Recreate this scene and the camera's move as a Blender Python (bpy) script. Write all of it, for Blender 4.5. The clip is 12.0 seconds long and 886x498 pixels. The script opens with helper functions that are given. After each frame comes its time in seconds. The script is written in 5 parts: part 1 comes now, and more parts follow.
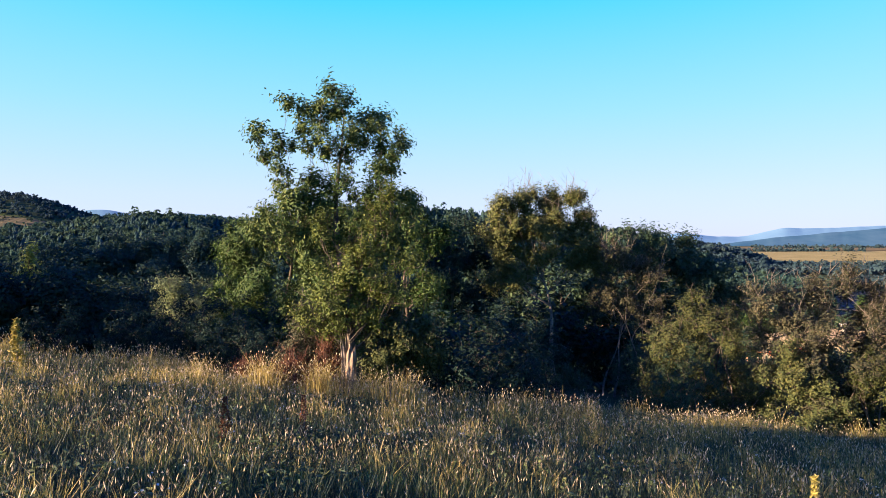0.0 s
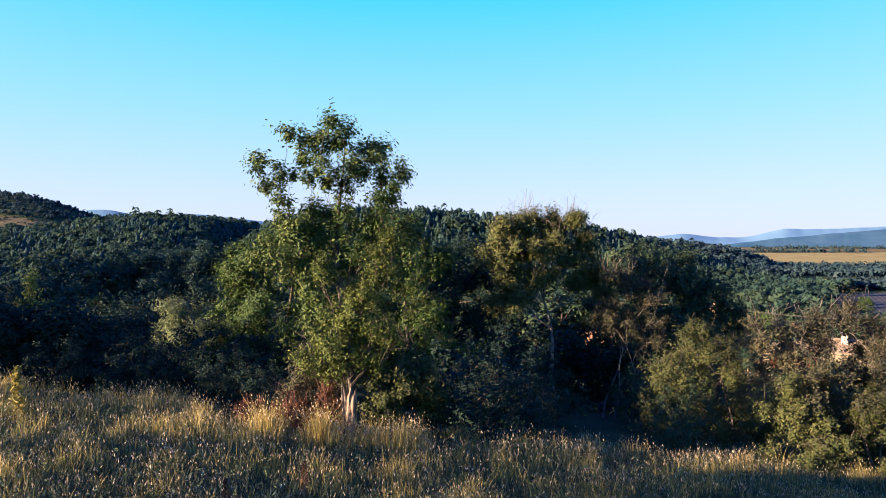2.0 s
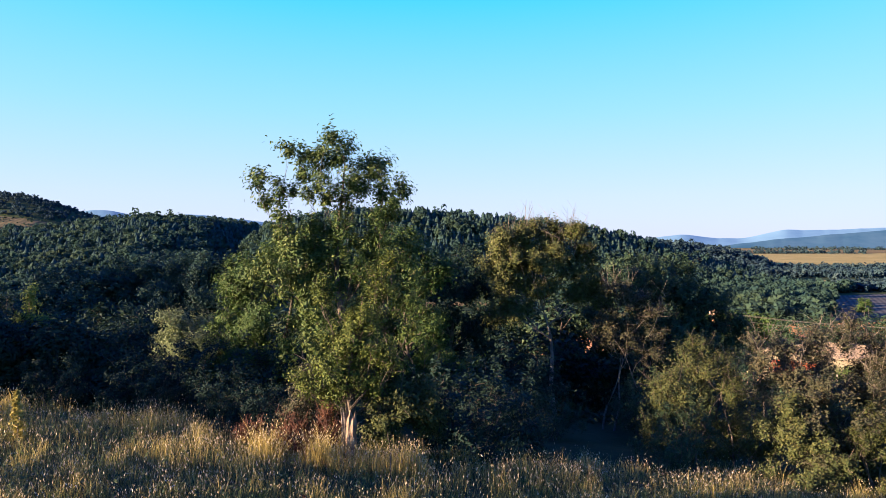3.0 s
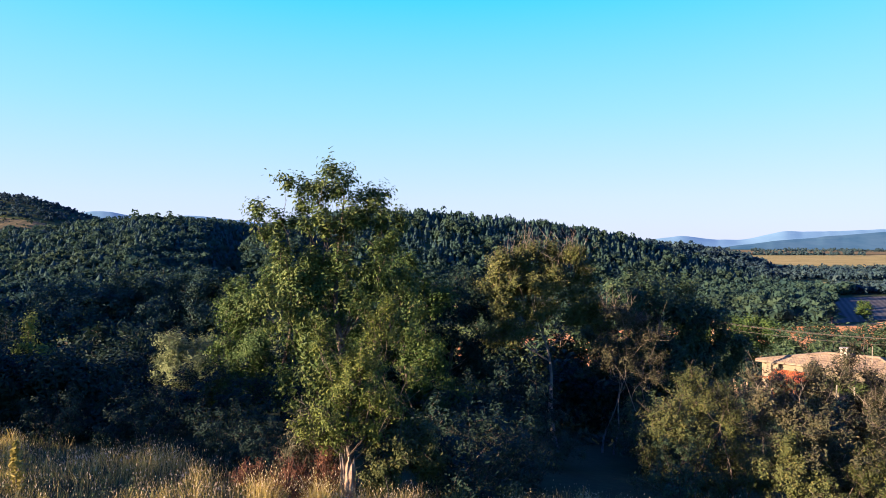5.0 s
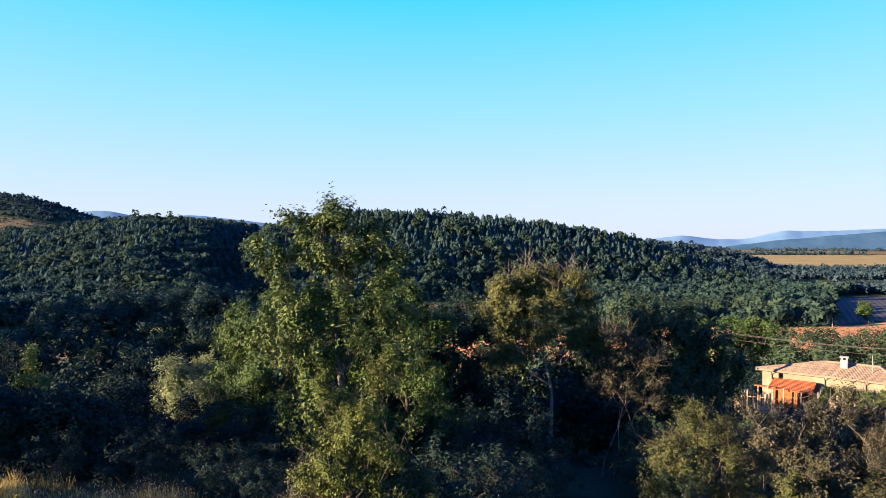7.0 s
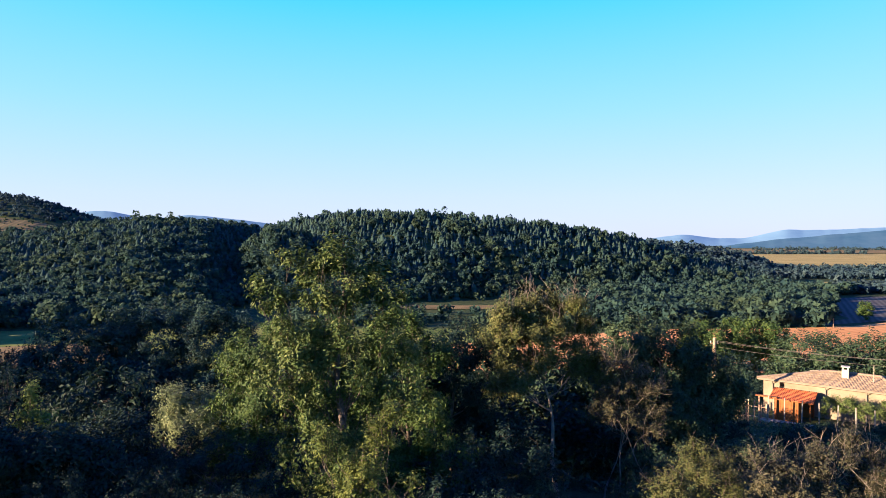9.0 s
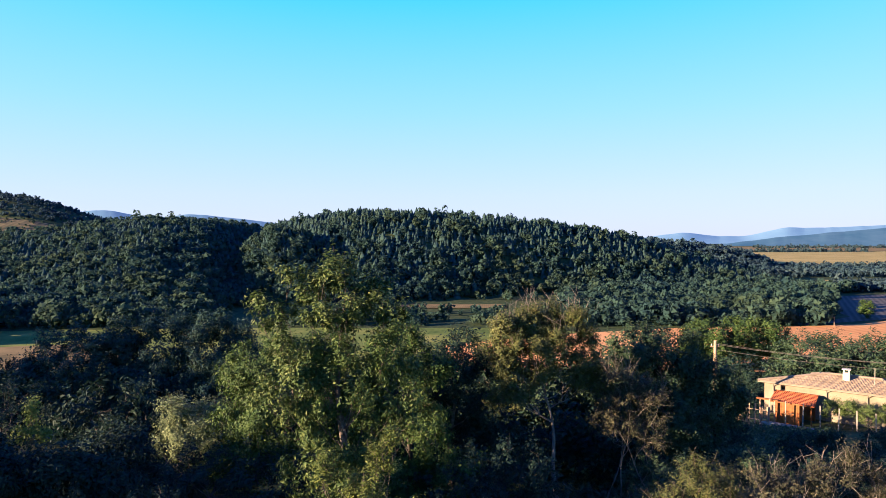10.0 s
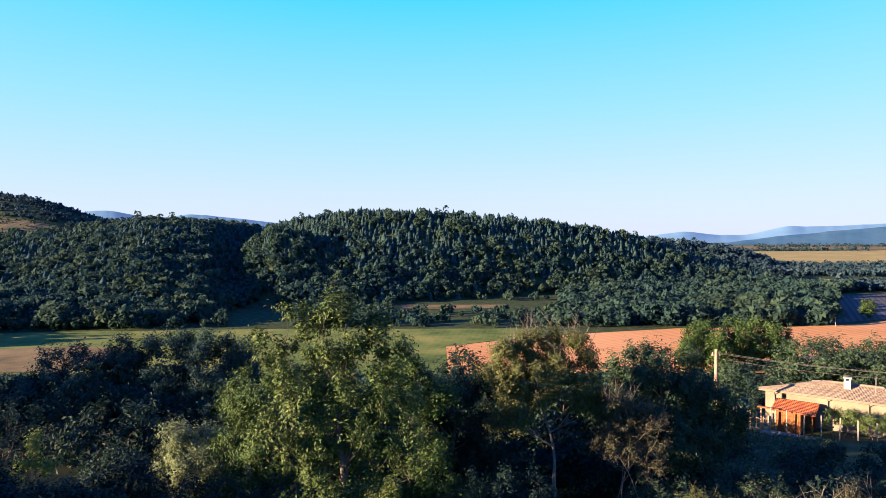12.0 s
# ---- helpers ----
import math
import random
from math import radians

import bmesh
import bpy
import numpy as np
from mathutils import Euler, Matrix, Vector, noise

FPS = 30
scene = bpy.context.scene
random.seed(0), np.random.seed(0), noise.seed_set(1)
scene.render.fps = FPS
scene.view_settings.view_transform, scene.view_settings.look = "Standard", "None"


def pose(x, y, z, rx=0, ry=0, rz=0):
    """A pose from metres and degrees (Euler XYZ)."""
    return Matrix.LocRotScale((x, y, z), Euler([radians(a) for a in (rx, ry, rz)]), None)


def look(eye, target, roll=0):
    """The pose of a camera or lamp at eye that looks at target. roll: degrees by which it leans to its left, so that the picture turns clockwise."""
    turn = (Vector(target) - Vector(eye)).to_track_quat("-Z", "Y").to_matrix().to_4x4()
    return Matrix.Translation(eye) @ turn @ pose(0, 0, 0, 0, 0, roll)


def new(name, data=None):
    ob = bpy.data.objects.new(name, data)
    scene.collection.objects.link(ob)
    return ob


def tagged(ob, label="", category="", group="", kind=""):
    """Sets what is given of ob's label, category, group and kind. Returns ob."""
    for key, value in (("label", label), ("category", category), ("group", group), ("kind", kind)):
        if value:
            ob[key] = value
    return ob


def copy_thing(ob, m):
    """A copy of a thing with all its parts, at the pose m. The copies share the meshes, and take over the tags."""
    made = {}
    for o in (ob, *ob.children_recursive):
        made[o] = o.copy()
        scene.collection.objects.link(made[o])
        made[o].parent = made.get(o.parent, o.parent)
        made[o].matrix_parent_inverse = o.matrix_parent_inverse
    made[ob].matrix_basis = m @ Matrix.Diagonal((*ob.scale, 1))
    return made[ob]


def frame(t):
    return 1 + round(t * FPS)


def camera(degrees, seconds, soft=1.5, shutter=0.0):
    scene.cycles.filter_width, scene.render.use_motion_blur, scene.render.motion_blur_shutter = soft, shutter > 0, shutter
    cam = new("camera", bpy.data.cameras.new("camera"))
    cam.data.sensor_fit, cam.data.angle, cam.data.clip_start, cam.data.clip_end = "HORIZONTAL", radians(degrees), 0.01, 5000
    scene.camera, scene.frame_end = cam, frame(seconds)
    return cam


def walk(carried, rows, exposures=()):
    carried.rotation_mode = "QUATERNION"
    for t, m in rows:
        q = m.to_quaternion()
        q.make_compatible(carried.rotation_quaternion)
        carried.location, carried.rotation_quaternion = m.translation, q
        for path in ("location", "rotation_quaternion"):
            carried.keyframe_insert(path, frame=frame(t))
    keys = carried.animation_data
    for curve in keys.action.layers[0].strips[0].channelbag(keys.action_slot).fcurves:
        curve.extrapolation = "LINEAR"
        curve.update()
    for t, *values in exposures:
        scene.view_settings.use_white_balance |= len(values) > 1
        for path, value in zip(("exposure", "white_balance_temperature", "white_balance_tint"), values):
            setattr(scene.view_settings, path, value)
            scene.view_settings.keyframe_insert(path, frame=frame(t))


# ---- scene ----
cam = camera(72.0, 12.0, soft=0.7)
# eye, point looked at, lean
PATH = [
    (0.0, (0.734, 2.524, 2.907), (0.735, 4.524, 2.876), -0.05),
    (0.5, (0.733, 2.527, 3.052), (0.733, 4.527, 3.021), 0.0),
    (1.0, (0.732, 2.530, 3.245), (0.732, 4.530, 3.214), 0.0),
    (1.5, (0.731, 2.532, 3.430), (0.731, 4.532, 3.400), 0.0),
    (2.0, (0.731, 2.535, 3.612), (0.730, 4.535, 3.582), 0.03),
    (2.5, (0.729, 2.536, 3.792), (0.728, 4.535, 3.763), 0.05),
    (3.0, (0.729, 2.539, 3.968), (0.729, 4.538, 3.940), 0.07),
    (5.0, (0.740, 2.546, 4.692), (0.741, 4.546, 4.668), 0.1),
    (5.5, (0.742, 2.550, 4.897), (0.743, 4.550, 4.873), 0.1),
    (6.0, (0.740, 2.551, 5.098), (0.741, 4.551, 5.074), 0.1),
    (6.5, (0.738, 2.553, 5.297), (0.739, 4.553, 5.272), 0.1),
    (7.0, (0.736, 2.555, 5.510), (0.736, 4.555, 5.484), 0.1),
    (9.0, (0.728, 2.580, 6.437), (0.726, 4.580, 6.409), 0.0),
    (9.5, (0.728, 2.596, 6.648), (0.724, 4.596, 6.617), -0.06),
    (10.0, (0.732, 2.604, 6.858), (0.728, 4.604, 6.825), -0.12),
    (10.5, (0.741, 2.604, 7.065), (0.735, 4.604, 7.032), -0.18),
    (11.0, (0.749, 2.600, 7.283), (0.743, 4.600, 7.249), -0.23),
    (11.5, (0.754, 2.592, 7.498), (0.747, 4.592, 7.464), -0.25),
    (12.0, (0.754, 2.590, 7.707), (0.747, 4.590, 7.672), -0.25),
]
walk(cam, [(t, look(e, a, r)) for t, e, a, r in PATH], [(0.0, 2.42, 5700, 18), (12.0, 2.42, 5700, 18)])

# ---- daylight: a low sun from the left, a little behind the camera
SUN_UP, SUN_AZ = 11.5, 251.0            # degrees; azimuth clockwise from +y
world = bpy.data.worlds.new("sky")
scene.world = world
world.use_nodes = True
wn, wl = world.node_tree.nodes, world.node_tree.links
sky = wn.new("ShaderNodeTexSky")
sky.sky_type = "NISHITA"
sky.sun_disc = False
sky.sun_elevation, sky.sun_rotation = radians(SUN_UP), radians(SUN_AZ)
sky.air_density, sky.dust_density, sky.ozone_density = 1.0, 0.6, 2.0
wn["Background"].inputs["Strength"].default_value = 0.055
wl.new(sky.outputs[0], wn["Background"].inputs["Color"])
# clear morning air: an even gradient from a pale horizon to a cyan-blue sky, laid over the sky texture
wt, ws, wr, wb, wm = wn.new("ShaderNodeTexCoord"), wn.new("ShaderNodeSeparateXYZ"), wn.new("ShaderNodeValToRGB"), wn.new("ShaderNodeBackground"), wn.new("ShaderNodeMixShader")
for p, c in ((0.0, (0.71, 0.75, 0.84)), (0.07, (0.63, 0.75, 0.87)), (0.2, (0.36, 0.74, 0.88)), (0.38, (0.06, 0.66, 0.92)), (0.5, (0.03, 0.27, 1.0)), (0.75, (0.018, 0.11, 0.98))):
    e = wr.color_ramp.elements.new(p) if 0 < p < 0.75 else wr.color_ramp.elements[0 if p == 0 else len(wr.color_ramp.elements) - 1]
    e.position, e.color = p, (*c, 1)
wb.inputs["Strength"].default_value = 0.208
wm.inputs[0].default_value = 0.92
wl.new(wt.outputs["Generated"], ws.inputs[0]); wl.new(ws.outputs["Z"], wr.inputs[0]); wl.new(wr.outputs[0], wb.inputs["Color"])
wl.new(wn["Background"].outputs[0], wm.inputs[1]); wl.new(wb.outputs[0], wm.inputs[2]); wl.new(wm.outputs[0], wn["World Output"].inputs["Surface"])
sun_dir = Vector((math.sin(radians(SUN_AZ)) * math.cos(radians(SUN_UP)), math.cos(radians(SUN_AZ)) * math.cos(radians(SUN_UP)), math.sin(radians(SUN_UP))))
lamp = bpy.data.lights.new("sun", "SUN")
lamp.energy, lamp.angle, lamp.color = 5.4, radians(0.6), (1.0, 0.70, 0.39)
new("sun", lamp).matrix_world = look((0, 0, 60), Vector((0, 0, 60)) - sun_dir)


# ---- materials
def ramp_set(node, stops):
    el = node.color_ramp.elements
    while len(el) < len(stops):
        el.new(0.5)
    for e, (p, c) in zip(el, stops):
        e.position, e.color = p, (*c, 1)


def mat(name, stops, rough=0.8, scale=3.0, fine=40.0, island=0.0, through_light=0.0, bump=0.3, bump_scale=60.0, bump_far=0.02, coord="Object", detail=5.0, metal=0.0, spec=0.3):
    """Colours picked along a ramp by noise at two scales, and by each island's own chance."""
    m = bpy.data.materials.new(name)
    m.use_nodes = True
    n, l = m.node_tree.nodes, m.node_tree.links
    b = n["Principled BSDF"]
    b.inputs["Roughness"].default_value, b.inputs["Metallic"].default_value = rough, metal
    b.inputs["Specular IOR Level"].default_value = spec
    tc = n.new("ShaderNodeTexCoord")
    n1, n2 = n.new("ShaderNodeTexNoise"), n.new("ShaderNodeTexNoise")
    for k, s, d in ((n1, scale, detail), (n2, fine, 3.0)):
        k.inputs["Scale"].default_value, k.inputs["Detail"].default_value = s, d
        l.new(tc.outputs[coord], k.inputs["Vector"])
    add = n.new("ShaderNodeMath"); add.operation = "MULTIPLY_ADD"
    l.new(n2.outputs["Fac"], add.inputs[0]); add.inputs[1].default_value = 0.45
    sub = n.new("ShaderNodeMath"); sub.operation = "MULTIPLY_ADD"
    l.new(n1.outputs["Fac"], sub.inputs[0]); sub.inputs[1].default_value = 1.5; sub.inputs[2].default_value = -0.475
    l.new(sub.outputs[0], add.inputs[2])
    fac = add.outputs[0]
    if island:
        geo = n.new("ShaderNodeNewGeometry")
        mi = n.new("ShaderNodeMix"); mi.data_type = "FLOAT"; mi.inputs["Factor"].default_value = island
        l.new(fac, mi.inputs[2]); l.new(geo.outputs["Random Per Island"], mi.inputs[3])
        fac = mi.outputs[0]
    r = n.new("ShaderNodeValToRGB"); ramp_set(r, stops)
    l.new(fac, r.inputs[0]); l.new(r.outputs[0], b.inputs["Base Color"])
    if bump:
        bn, nb = n.new("ShaderNodeBump"), n.new("ShaderNodeTexNoise")
        nb.inputs["Scale"].default_value, nb.inputs["Detail"].default_value = bump_scale, 4.0
        bn.inputs["Strength"].default_value, bn.inputs["Distance"].default_value = bump, bump_far
        l.new(tc.outputs[coord], nb.inputs["Vector"]); l.new(nb.outputs["Fac"], bn.inputs["Height"]); l.new(bn.outputs[0], b.inputs["Normal"])
    if through_light:
        tr, mx = n.new("ShaderNodeBsdfTranslucent"), n.new("ShaderNodeMixShader")
        mx.inputs[0].default_value = through_light
        l.new(r.outputs[0], tr.inputs["Color"])
        l.new(b.outputs[0], mx.inputs[1]); l.new(tr.outputs[0], mx.inputs[2]); l.new(mx.outputs[0], n["Material Output"].inputs["Surface"])
    return m


def leaf_mat(name, dark, mid, light, island=0.55, spec=0.16):
    return mat(name, [(0.1, dark), (0.5, mid), (0.9, light)], rough=0.6, scale=0.9, fine=9.0, island=island, through_light=0.2, bump=0, spec=spec)


LEAF_OLIVE = leaf_mat("leaf_olive", (0.029, 0.042, 0.014), (0.057, 0.07, 0.021), (0.115, 0.11, 0.034))
LEAF_GREEN = leaf_mat("leaf_green", (0.022, 0.047, 0.013), (0.052, 0.085, 0.021), (0.13, 0.156, 0.042))
# shade is put into this leaf colour, to blacken bushes and thicket
LEAF_SHADE = leaf_mat("leaf_shade", (0.008, 0.02, 0.017), (0.016, 0.033, 0.025), (0.032, 0.055, 0.035), spec=0.08)
LEAF_ROUND = leaf_mat("leaf_round", (0.018, 0.044, 0.011), (0.042, 0.078, 0.018), (0.094, 0.128, 0.029))
LEAF_PALE = leaf_mat("leaf_pale", (0.078, 0.112, 0.05), (0.14, 0.175, 0.076), (0.225, 0.25, 0.11))
# mid green, its blue raised to stand for shadow tint
LEAF_MID = leaf_mat("leaf_mid", (0.017, 0.038, 0.021), (0.034, 0.061, 0.032), (0.072, 0.098, 0.044), spec=0.12)
LEAF_LIME = leaf_mat("leaf_lime", (0.06, 0.095, 0.02), (0.125, 0.165, 0.032), (0.21, 0.23, 0.055))
LEAF_SHOOT = leaf_mat("leaf_shoot", (0.038, 0.061, 0.012), (0.08, 0.107, 0.021), (0.16, 0.172, 0.035))
LEAF_DRY = leaf_mat("leaf_dry", (0.024, 0.03, 0.017), (0.047, 0.049, 0.025), (0.095, 0.082, 0.042))
LEAF_RUST = leaf_mat("leaf_rust", (0.055, 0.022, 0.012), (0.11, 0.046, 0.02), (0.17, 0.082, 0.036))
LEAF_THIN = leaf_mat("leaf_thin", (0.038, 0.054, 0.017), (0.077, 0.092, 0.027), (0.14, 0.136, 0.043))
LEAF_VINE = leaf_mat("leaf_vine", (0.04, 0.066, 0.018), (0.075, 0.11, 0.03), (0.14, 0.17, 0.05))
# dark teal of skylit shade, painted into the row trees' leaves
LEAF_SHADE_TEAL = leaf_mat("leaf_shade_teal", (0.012, 0.031, 0.028), (0.022, 0.049, 0.04), (0.042, 0.076, 0.052), spec=0.1)
BARK = mat("bark", [(0.2, (0.035, 0.028, 0.022)), (0.5, (0.085, 0.068, 0.052)), (0.85, (0.17, 0.14, 0.11))], rough=0.9, scale=6, fine=50, bump=0.8)
BARK_PALE = mat("bark_pale", [(0.2, (0.09, 0.072, 0.06)), (0.5, (0.155, 0.13, 0.105)), (0.85, (0.25, 0.215, 0.175))], rough=0.9, scale=6, fine=50, bump=0.6)
BARK_GREY = mat("bark_grey", [(0.2, (0.06, 0.05, 0.045)), (0.5, (0.11, 0.095, 0.08)), (0.85, (0.19, 0.165, 0.14))], rough=0.9, scale=6, fine=50, bump=0.6)
BARK_RED = mat("red_brown_stem", [(0.2, (0.05, 0.024, 0.017)), (0.5, (0.11, 0.05, 0.033)), (0.85, (0.18, 0.095, 0.06))], rough=0.9, scale=6, fine=50, bump=0.4)
WOOD_SPLIT = mat("split_wood", [(0.15, (0.08, 0.048, 0.03)), (0.45, (0.21, 0.14, 0.096)), (0.85, (0.38, 0.29, 0.21))], rough=0.85, scale=7, fine=60, bump=0.9)
# conifer greens with haze put in: the dark stops are lifted and blued
FOREST_PINE = mat("forest_conifer", [(0.1, (0.027, 0.06, 0.062)), (0.5, (0.035, 0.067, 0.057)), (0.9, (0.048, 0.077, 0.048))], rough=0.9, scale=0.02, fine=0.5, island=0.35, through_light=0.25, bump=0.5, bump_scale=1.0, bump_far=0.5, spec=0.1)
# distant woods: haze blue put into every stop
FOREST_HAZE = mat("forest_haze", [(0.15, (0.018, 0.04, 0.056)), (0.5, (0.03, 0.056, 0.068)), (0.85, (0.055, 0.08, 0.078))], rough=0.9, scale=0.02, fine=0.12, island=0.2, through_light=0.3, bump=0, spec=0.1)
# broadleaf greens, dark stops blued for haze too
FOREST_LEAF = mat("forest_broadleaf", [(0.15, (0.022, 0.052, 0.053)), (0.5, (0.03, 0.059, 0.046)), (0.85, (0.052, 0.076, 0.038))], rough=0.9, scale=0.02, fine=0.12, island=0.2, through_light=0.35, bump=0, spec=0.1)


# ---- mesh helpers
def mesh_np(name, verts, quads=None, tris=None, material=None, smooth=False):
    """A mesh from numpy arrays of places and of corner numbers."""
    me = bpy.data.meshes.new(name)
    verts = np.asarray(verts, dtype=np.float32)
    sets = [(np.asarray(a, dtype=np.int32), k) for a, k in ((quads, 4), (tris, 3)) if a is not None and len(a)]
    me.vertices.add(len(verts)); me.vertices.foreach_set("co", verts.ravel())
    loops = np.concatenate([a.ravel() for a, _ in sets])
    counts = np.concatenate([np.full(len(a), k, dtype=np.int32) for a, k in sets])
    starts = np.concatenate([[0], np.cumsum(counts)[:-1]]).astype(np.int32)
    me.loops.add(len(loops)); me.loops.foreach_set("vertex_index", loops)
    me.polygons.add(len(counts)); me.polygons.foreach_set("loop_start", starts)
    me.polygons.foreach_set("use_smooth", np.full(len(counts), smooth))
    me.update(calc_edges=True)
    me.validate()
    if material:
        me.materials.append(material)
    return me


def part(name, bm, material, parent, label=""):
    """Links a bmesh or a mesh as one object under a thing or a part."""
    if isinstance(bm, bmesh.types.BMesh):
        me = bpy.data.meshes.new(name)
        bm.to_mesh(me); bm.free()
        me.materials.append(material)
    else:
        me = bm
    ob = new(name, me)
    ob.parent = parent
    return tagged(ob, label)


def box(bm, x0, x1, y0, y1, z0, z1, m=None):
    vs = [bm.verts.new((x, y, z)) for z in (z0, z1) for x, y in ((x0, y0), (x1, y0), (x1, y1), (x0, y1))]
    for f in ((3, 2, 1, 0), (4, 5, 6, 7), (0, 1, 5, 4), (1, 2, 6, 5), (2, 3, 7, 6), (3, 0, 4, 7)):
        bm.faces.new([vs[i] for i in f])
    if m:
        bmesh.ops.transform(bm, matrix=m, verts=vs)
    return vs


def tubes(paths, sides=6):
    """Tapered tubes along lists of (place, radius), as arrays of verts and quads."""
    V, Q, off = [], [], 0
    ring = np.arange(sides) * 2 * math.pi / sides
    for pts in paths:
        P = np.array([p for p, _ in pts], dtype=float); R = np.array([r for _, r in pts], dtype=float)
        d = np.gradient(P, axis=0)
        d /= np.linalg.norm(d, axis=1, keepdims=True) + 1e-9
        ref = np.where(np.abs(d[:, 2:3]) > 0.9, np.array([[1.0, 0, 0]]), np.array([[0, 0, 1.0]]))
        a = np.cross(d, ref); a /= np.linalg.norm(a, axis=1, keepdims=True) + 1e-9
        b = np.cross(d, a)
        v = P[:, None] + R[:, None, None] * (np.cos(ring)[None, :, None] * a[:, None] + np.sin(ring)[None, :, None] * b[:, None])
        V.append(v.reshape(-1, 3))
        n = len(pts)
        i, j = np.meshgrid(np.arange(n - 1), np.arange(sides), indexing="ij")
        k = (j + 1) % sides
        Q.append(np.stack([i * sides + j, i * sides + k, (i + 1) * sides + k, (i + 1) * sides + j], -1).reshape(-1, 4) + off)
        off += n * sides
    return np.concatenate(V), np.concatenate(Q)


def leaves(rng, centres, size, droop=0.2, slim=0.45, facing=None):
    """A folded leaf of two triangles with a raised midrib at each centre; facing: the way each blade's upper side tends to look."""
    n = len(centres)
    if facing is None:
        d = rng.normal(size=(n, 3)); d[:, 2] = d[:, 2] * 0.6 - droop
        d /= np.linalg.norm(d, axis=1, keepdims=True)
        u = rng.normal(size=(n, 3)); u -= (u * d).sum(1, keepdims=True) * d
        u /= np.linalg.norm(u, axis=1, keepdims=True)
        w = np.cross(d, u)
    else:
        w = facing + rng.normal(size=(n, 3)) * 0.42
        w /= np.linalg.norm(w, axis=1, keepdims=True) + 1e-9
        d = rng.normal(size=(n, 3)); d[:, 2] -= droop
        d -= (d * w).sum(1, keepdims=True) * w
        d /= np.linalg.norm(d, axis=1, keepdims=True) + 1e-9
        u = np.cross(w, d)
    s = size * rng.uniform(0.6, 1.35, size=(n, 1))
    c = np.asarray(centres)
    v = np.stack([c - d * s * 0.5, c + u * s * slim * 0.5 + w * s * 0.1, c + d * s * 0.5, c - u * s * slim * 0.5 + w * s * 0.1], 1).reshape(-1, 3)
    k = np.arange(n)[:, None] * 4
    return v, np.concatenate([k + [[0, 1, 2]], k + [[0, 2, 3]]])


# ---- the lie of the land
def smooth01(t):
    t = np.clip(t, 0, 1)
    return t * t * (3 - 2 * t)


EYE_X, EYE_Y, EYE_Z, F = 0.75, 2.59, 7.7, 1079.0
BEAR = np.array([-900, -300, 0, 130, 250, 350, 430, 470, 500, 560, 630, 760, 860, 950, 1040, 1130, 1200, 1300, 1400, 1450, 1500, 2400.0])
CREST = np.array([400, 405, 420, 409, 397, 398, 402, 404, 398, 390, 381, 385, 391, 402, 411, 430, 451, 481, 508, 516, 523, 523.0])
FOOT = np.array([330, 330, 336, 338, 342, 370, 450, 480, 450, 450, 465, 495, 520, 540, 550, 555, 560, 565, 560, 560, 560, 560.0])
TOP_D = np.array([640, 640, 640, 650, 665, 720, 830, 860, 760, 690, 670, 660, 660, 660, 670, 680, 680, 670, 630, 600, 600, 600.0])
SLOPE_Y = np.array([-3000, -300, -60, -20, 0, 13, 20, 29, 54, 86, 150, 232, 270, 900, 1000, 1400, 2000, 5000.0])
SLOPE_Z = np.array([40, 30, 9, 5, 2.14, 0.10, -1.25, -3.0, -9.2, -15.5, -28, -43.6, -44, -44, -40, -30, -28, -28.0])


def land(x, y):
    """Height of the ground, in metres."""
    x, y = np.asarray(x, dtype=float), np.asarray(y, dtype=float)
    z = np.interp(y, SLOPE_Y, SLOPE_Z)
    z = z - 0.10 * np.clip(x, -30, 14) * (1 - smooth01((y - 14) / 34)) * smooth01((y + 120) / 60)
    ahead = np.maximum(y - EYE_Y, 30.0)
    px = 784 + F * (x - EYE_X) / ahead
    foot, topd = np.interp(px, BEAR, FOOT), np.interp(px, BEAR, TOP_D)
    crest = EYE_Z + (419 - np.interp(px, BEAR, CREST)) / F * topd
    up = smooth01((y - foot) / (topd - foot)) ** 0.85
    down = 1 - smooth01((y - topd) / 420.0)
    hill = (crest + 44) * np.where(y < topd, up, down)
    z = z + np.where(y > 300, np.maximum(hill, 0), 0)
    # the near shoulder of the right-hand hill, which runs out to the left
    sx = np.interp(px, [360, 388, 402, 440, 482, 530, 600, 660], [600, 545, 486, 440, 410, 424, 480, 560.0])
    spur = EYE_Z + (419 - sx) / F * 575 + 44
    z = np.where((y > 440) & (y < 760) & (px > 360) & (px < 660), np.maximum(z, -44 + np.maximum(spur, 0) * smooth01((y - 455) / 120) * (1 - smooth01((y - 575) / 150))), z)
    # far wooded ridge on the left
    rx = np.interp(px, [-900, 0, 60, 119, 165, 235, 300], [295, 341, 349, 368, 384, 404, 440.0])
    ridge = EYE_Z + (419 - rx) / F * 1500
    z = np.where(y > 900, np.maximum(z, -44 + (ridge + 44) * smooth01((y - 950) / 550) * (1 - smooth01((y - 1500) / 900)) * np.where(px < 300, 1, 0)), z)
    # wooded rise on the right, beyond the hill
    rx = np.interp(px, [1060, 1120, 1170, 1240, 1320, 1400], [430, 431, 431, 440, 455, 480.0])
    rise = EYE_Z + (419 - rx) / F * 1000
    z = np.where((y > 760) & (px > 1060) & (px < 1400), np.maximum(z, -44 + (rise + 44) * smooth01((y - 800) / 200) * (1 - smooth01((y - 1000) / 380))), z)
    return z


def zland(x, y):
    return float(land(x, y))


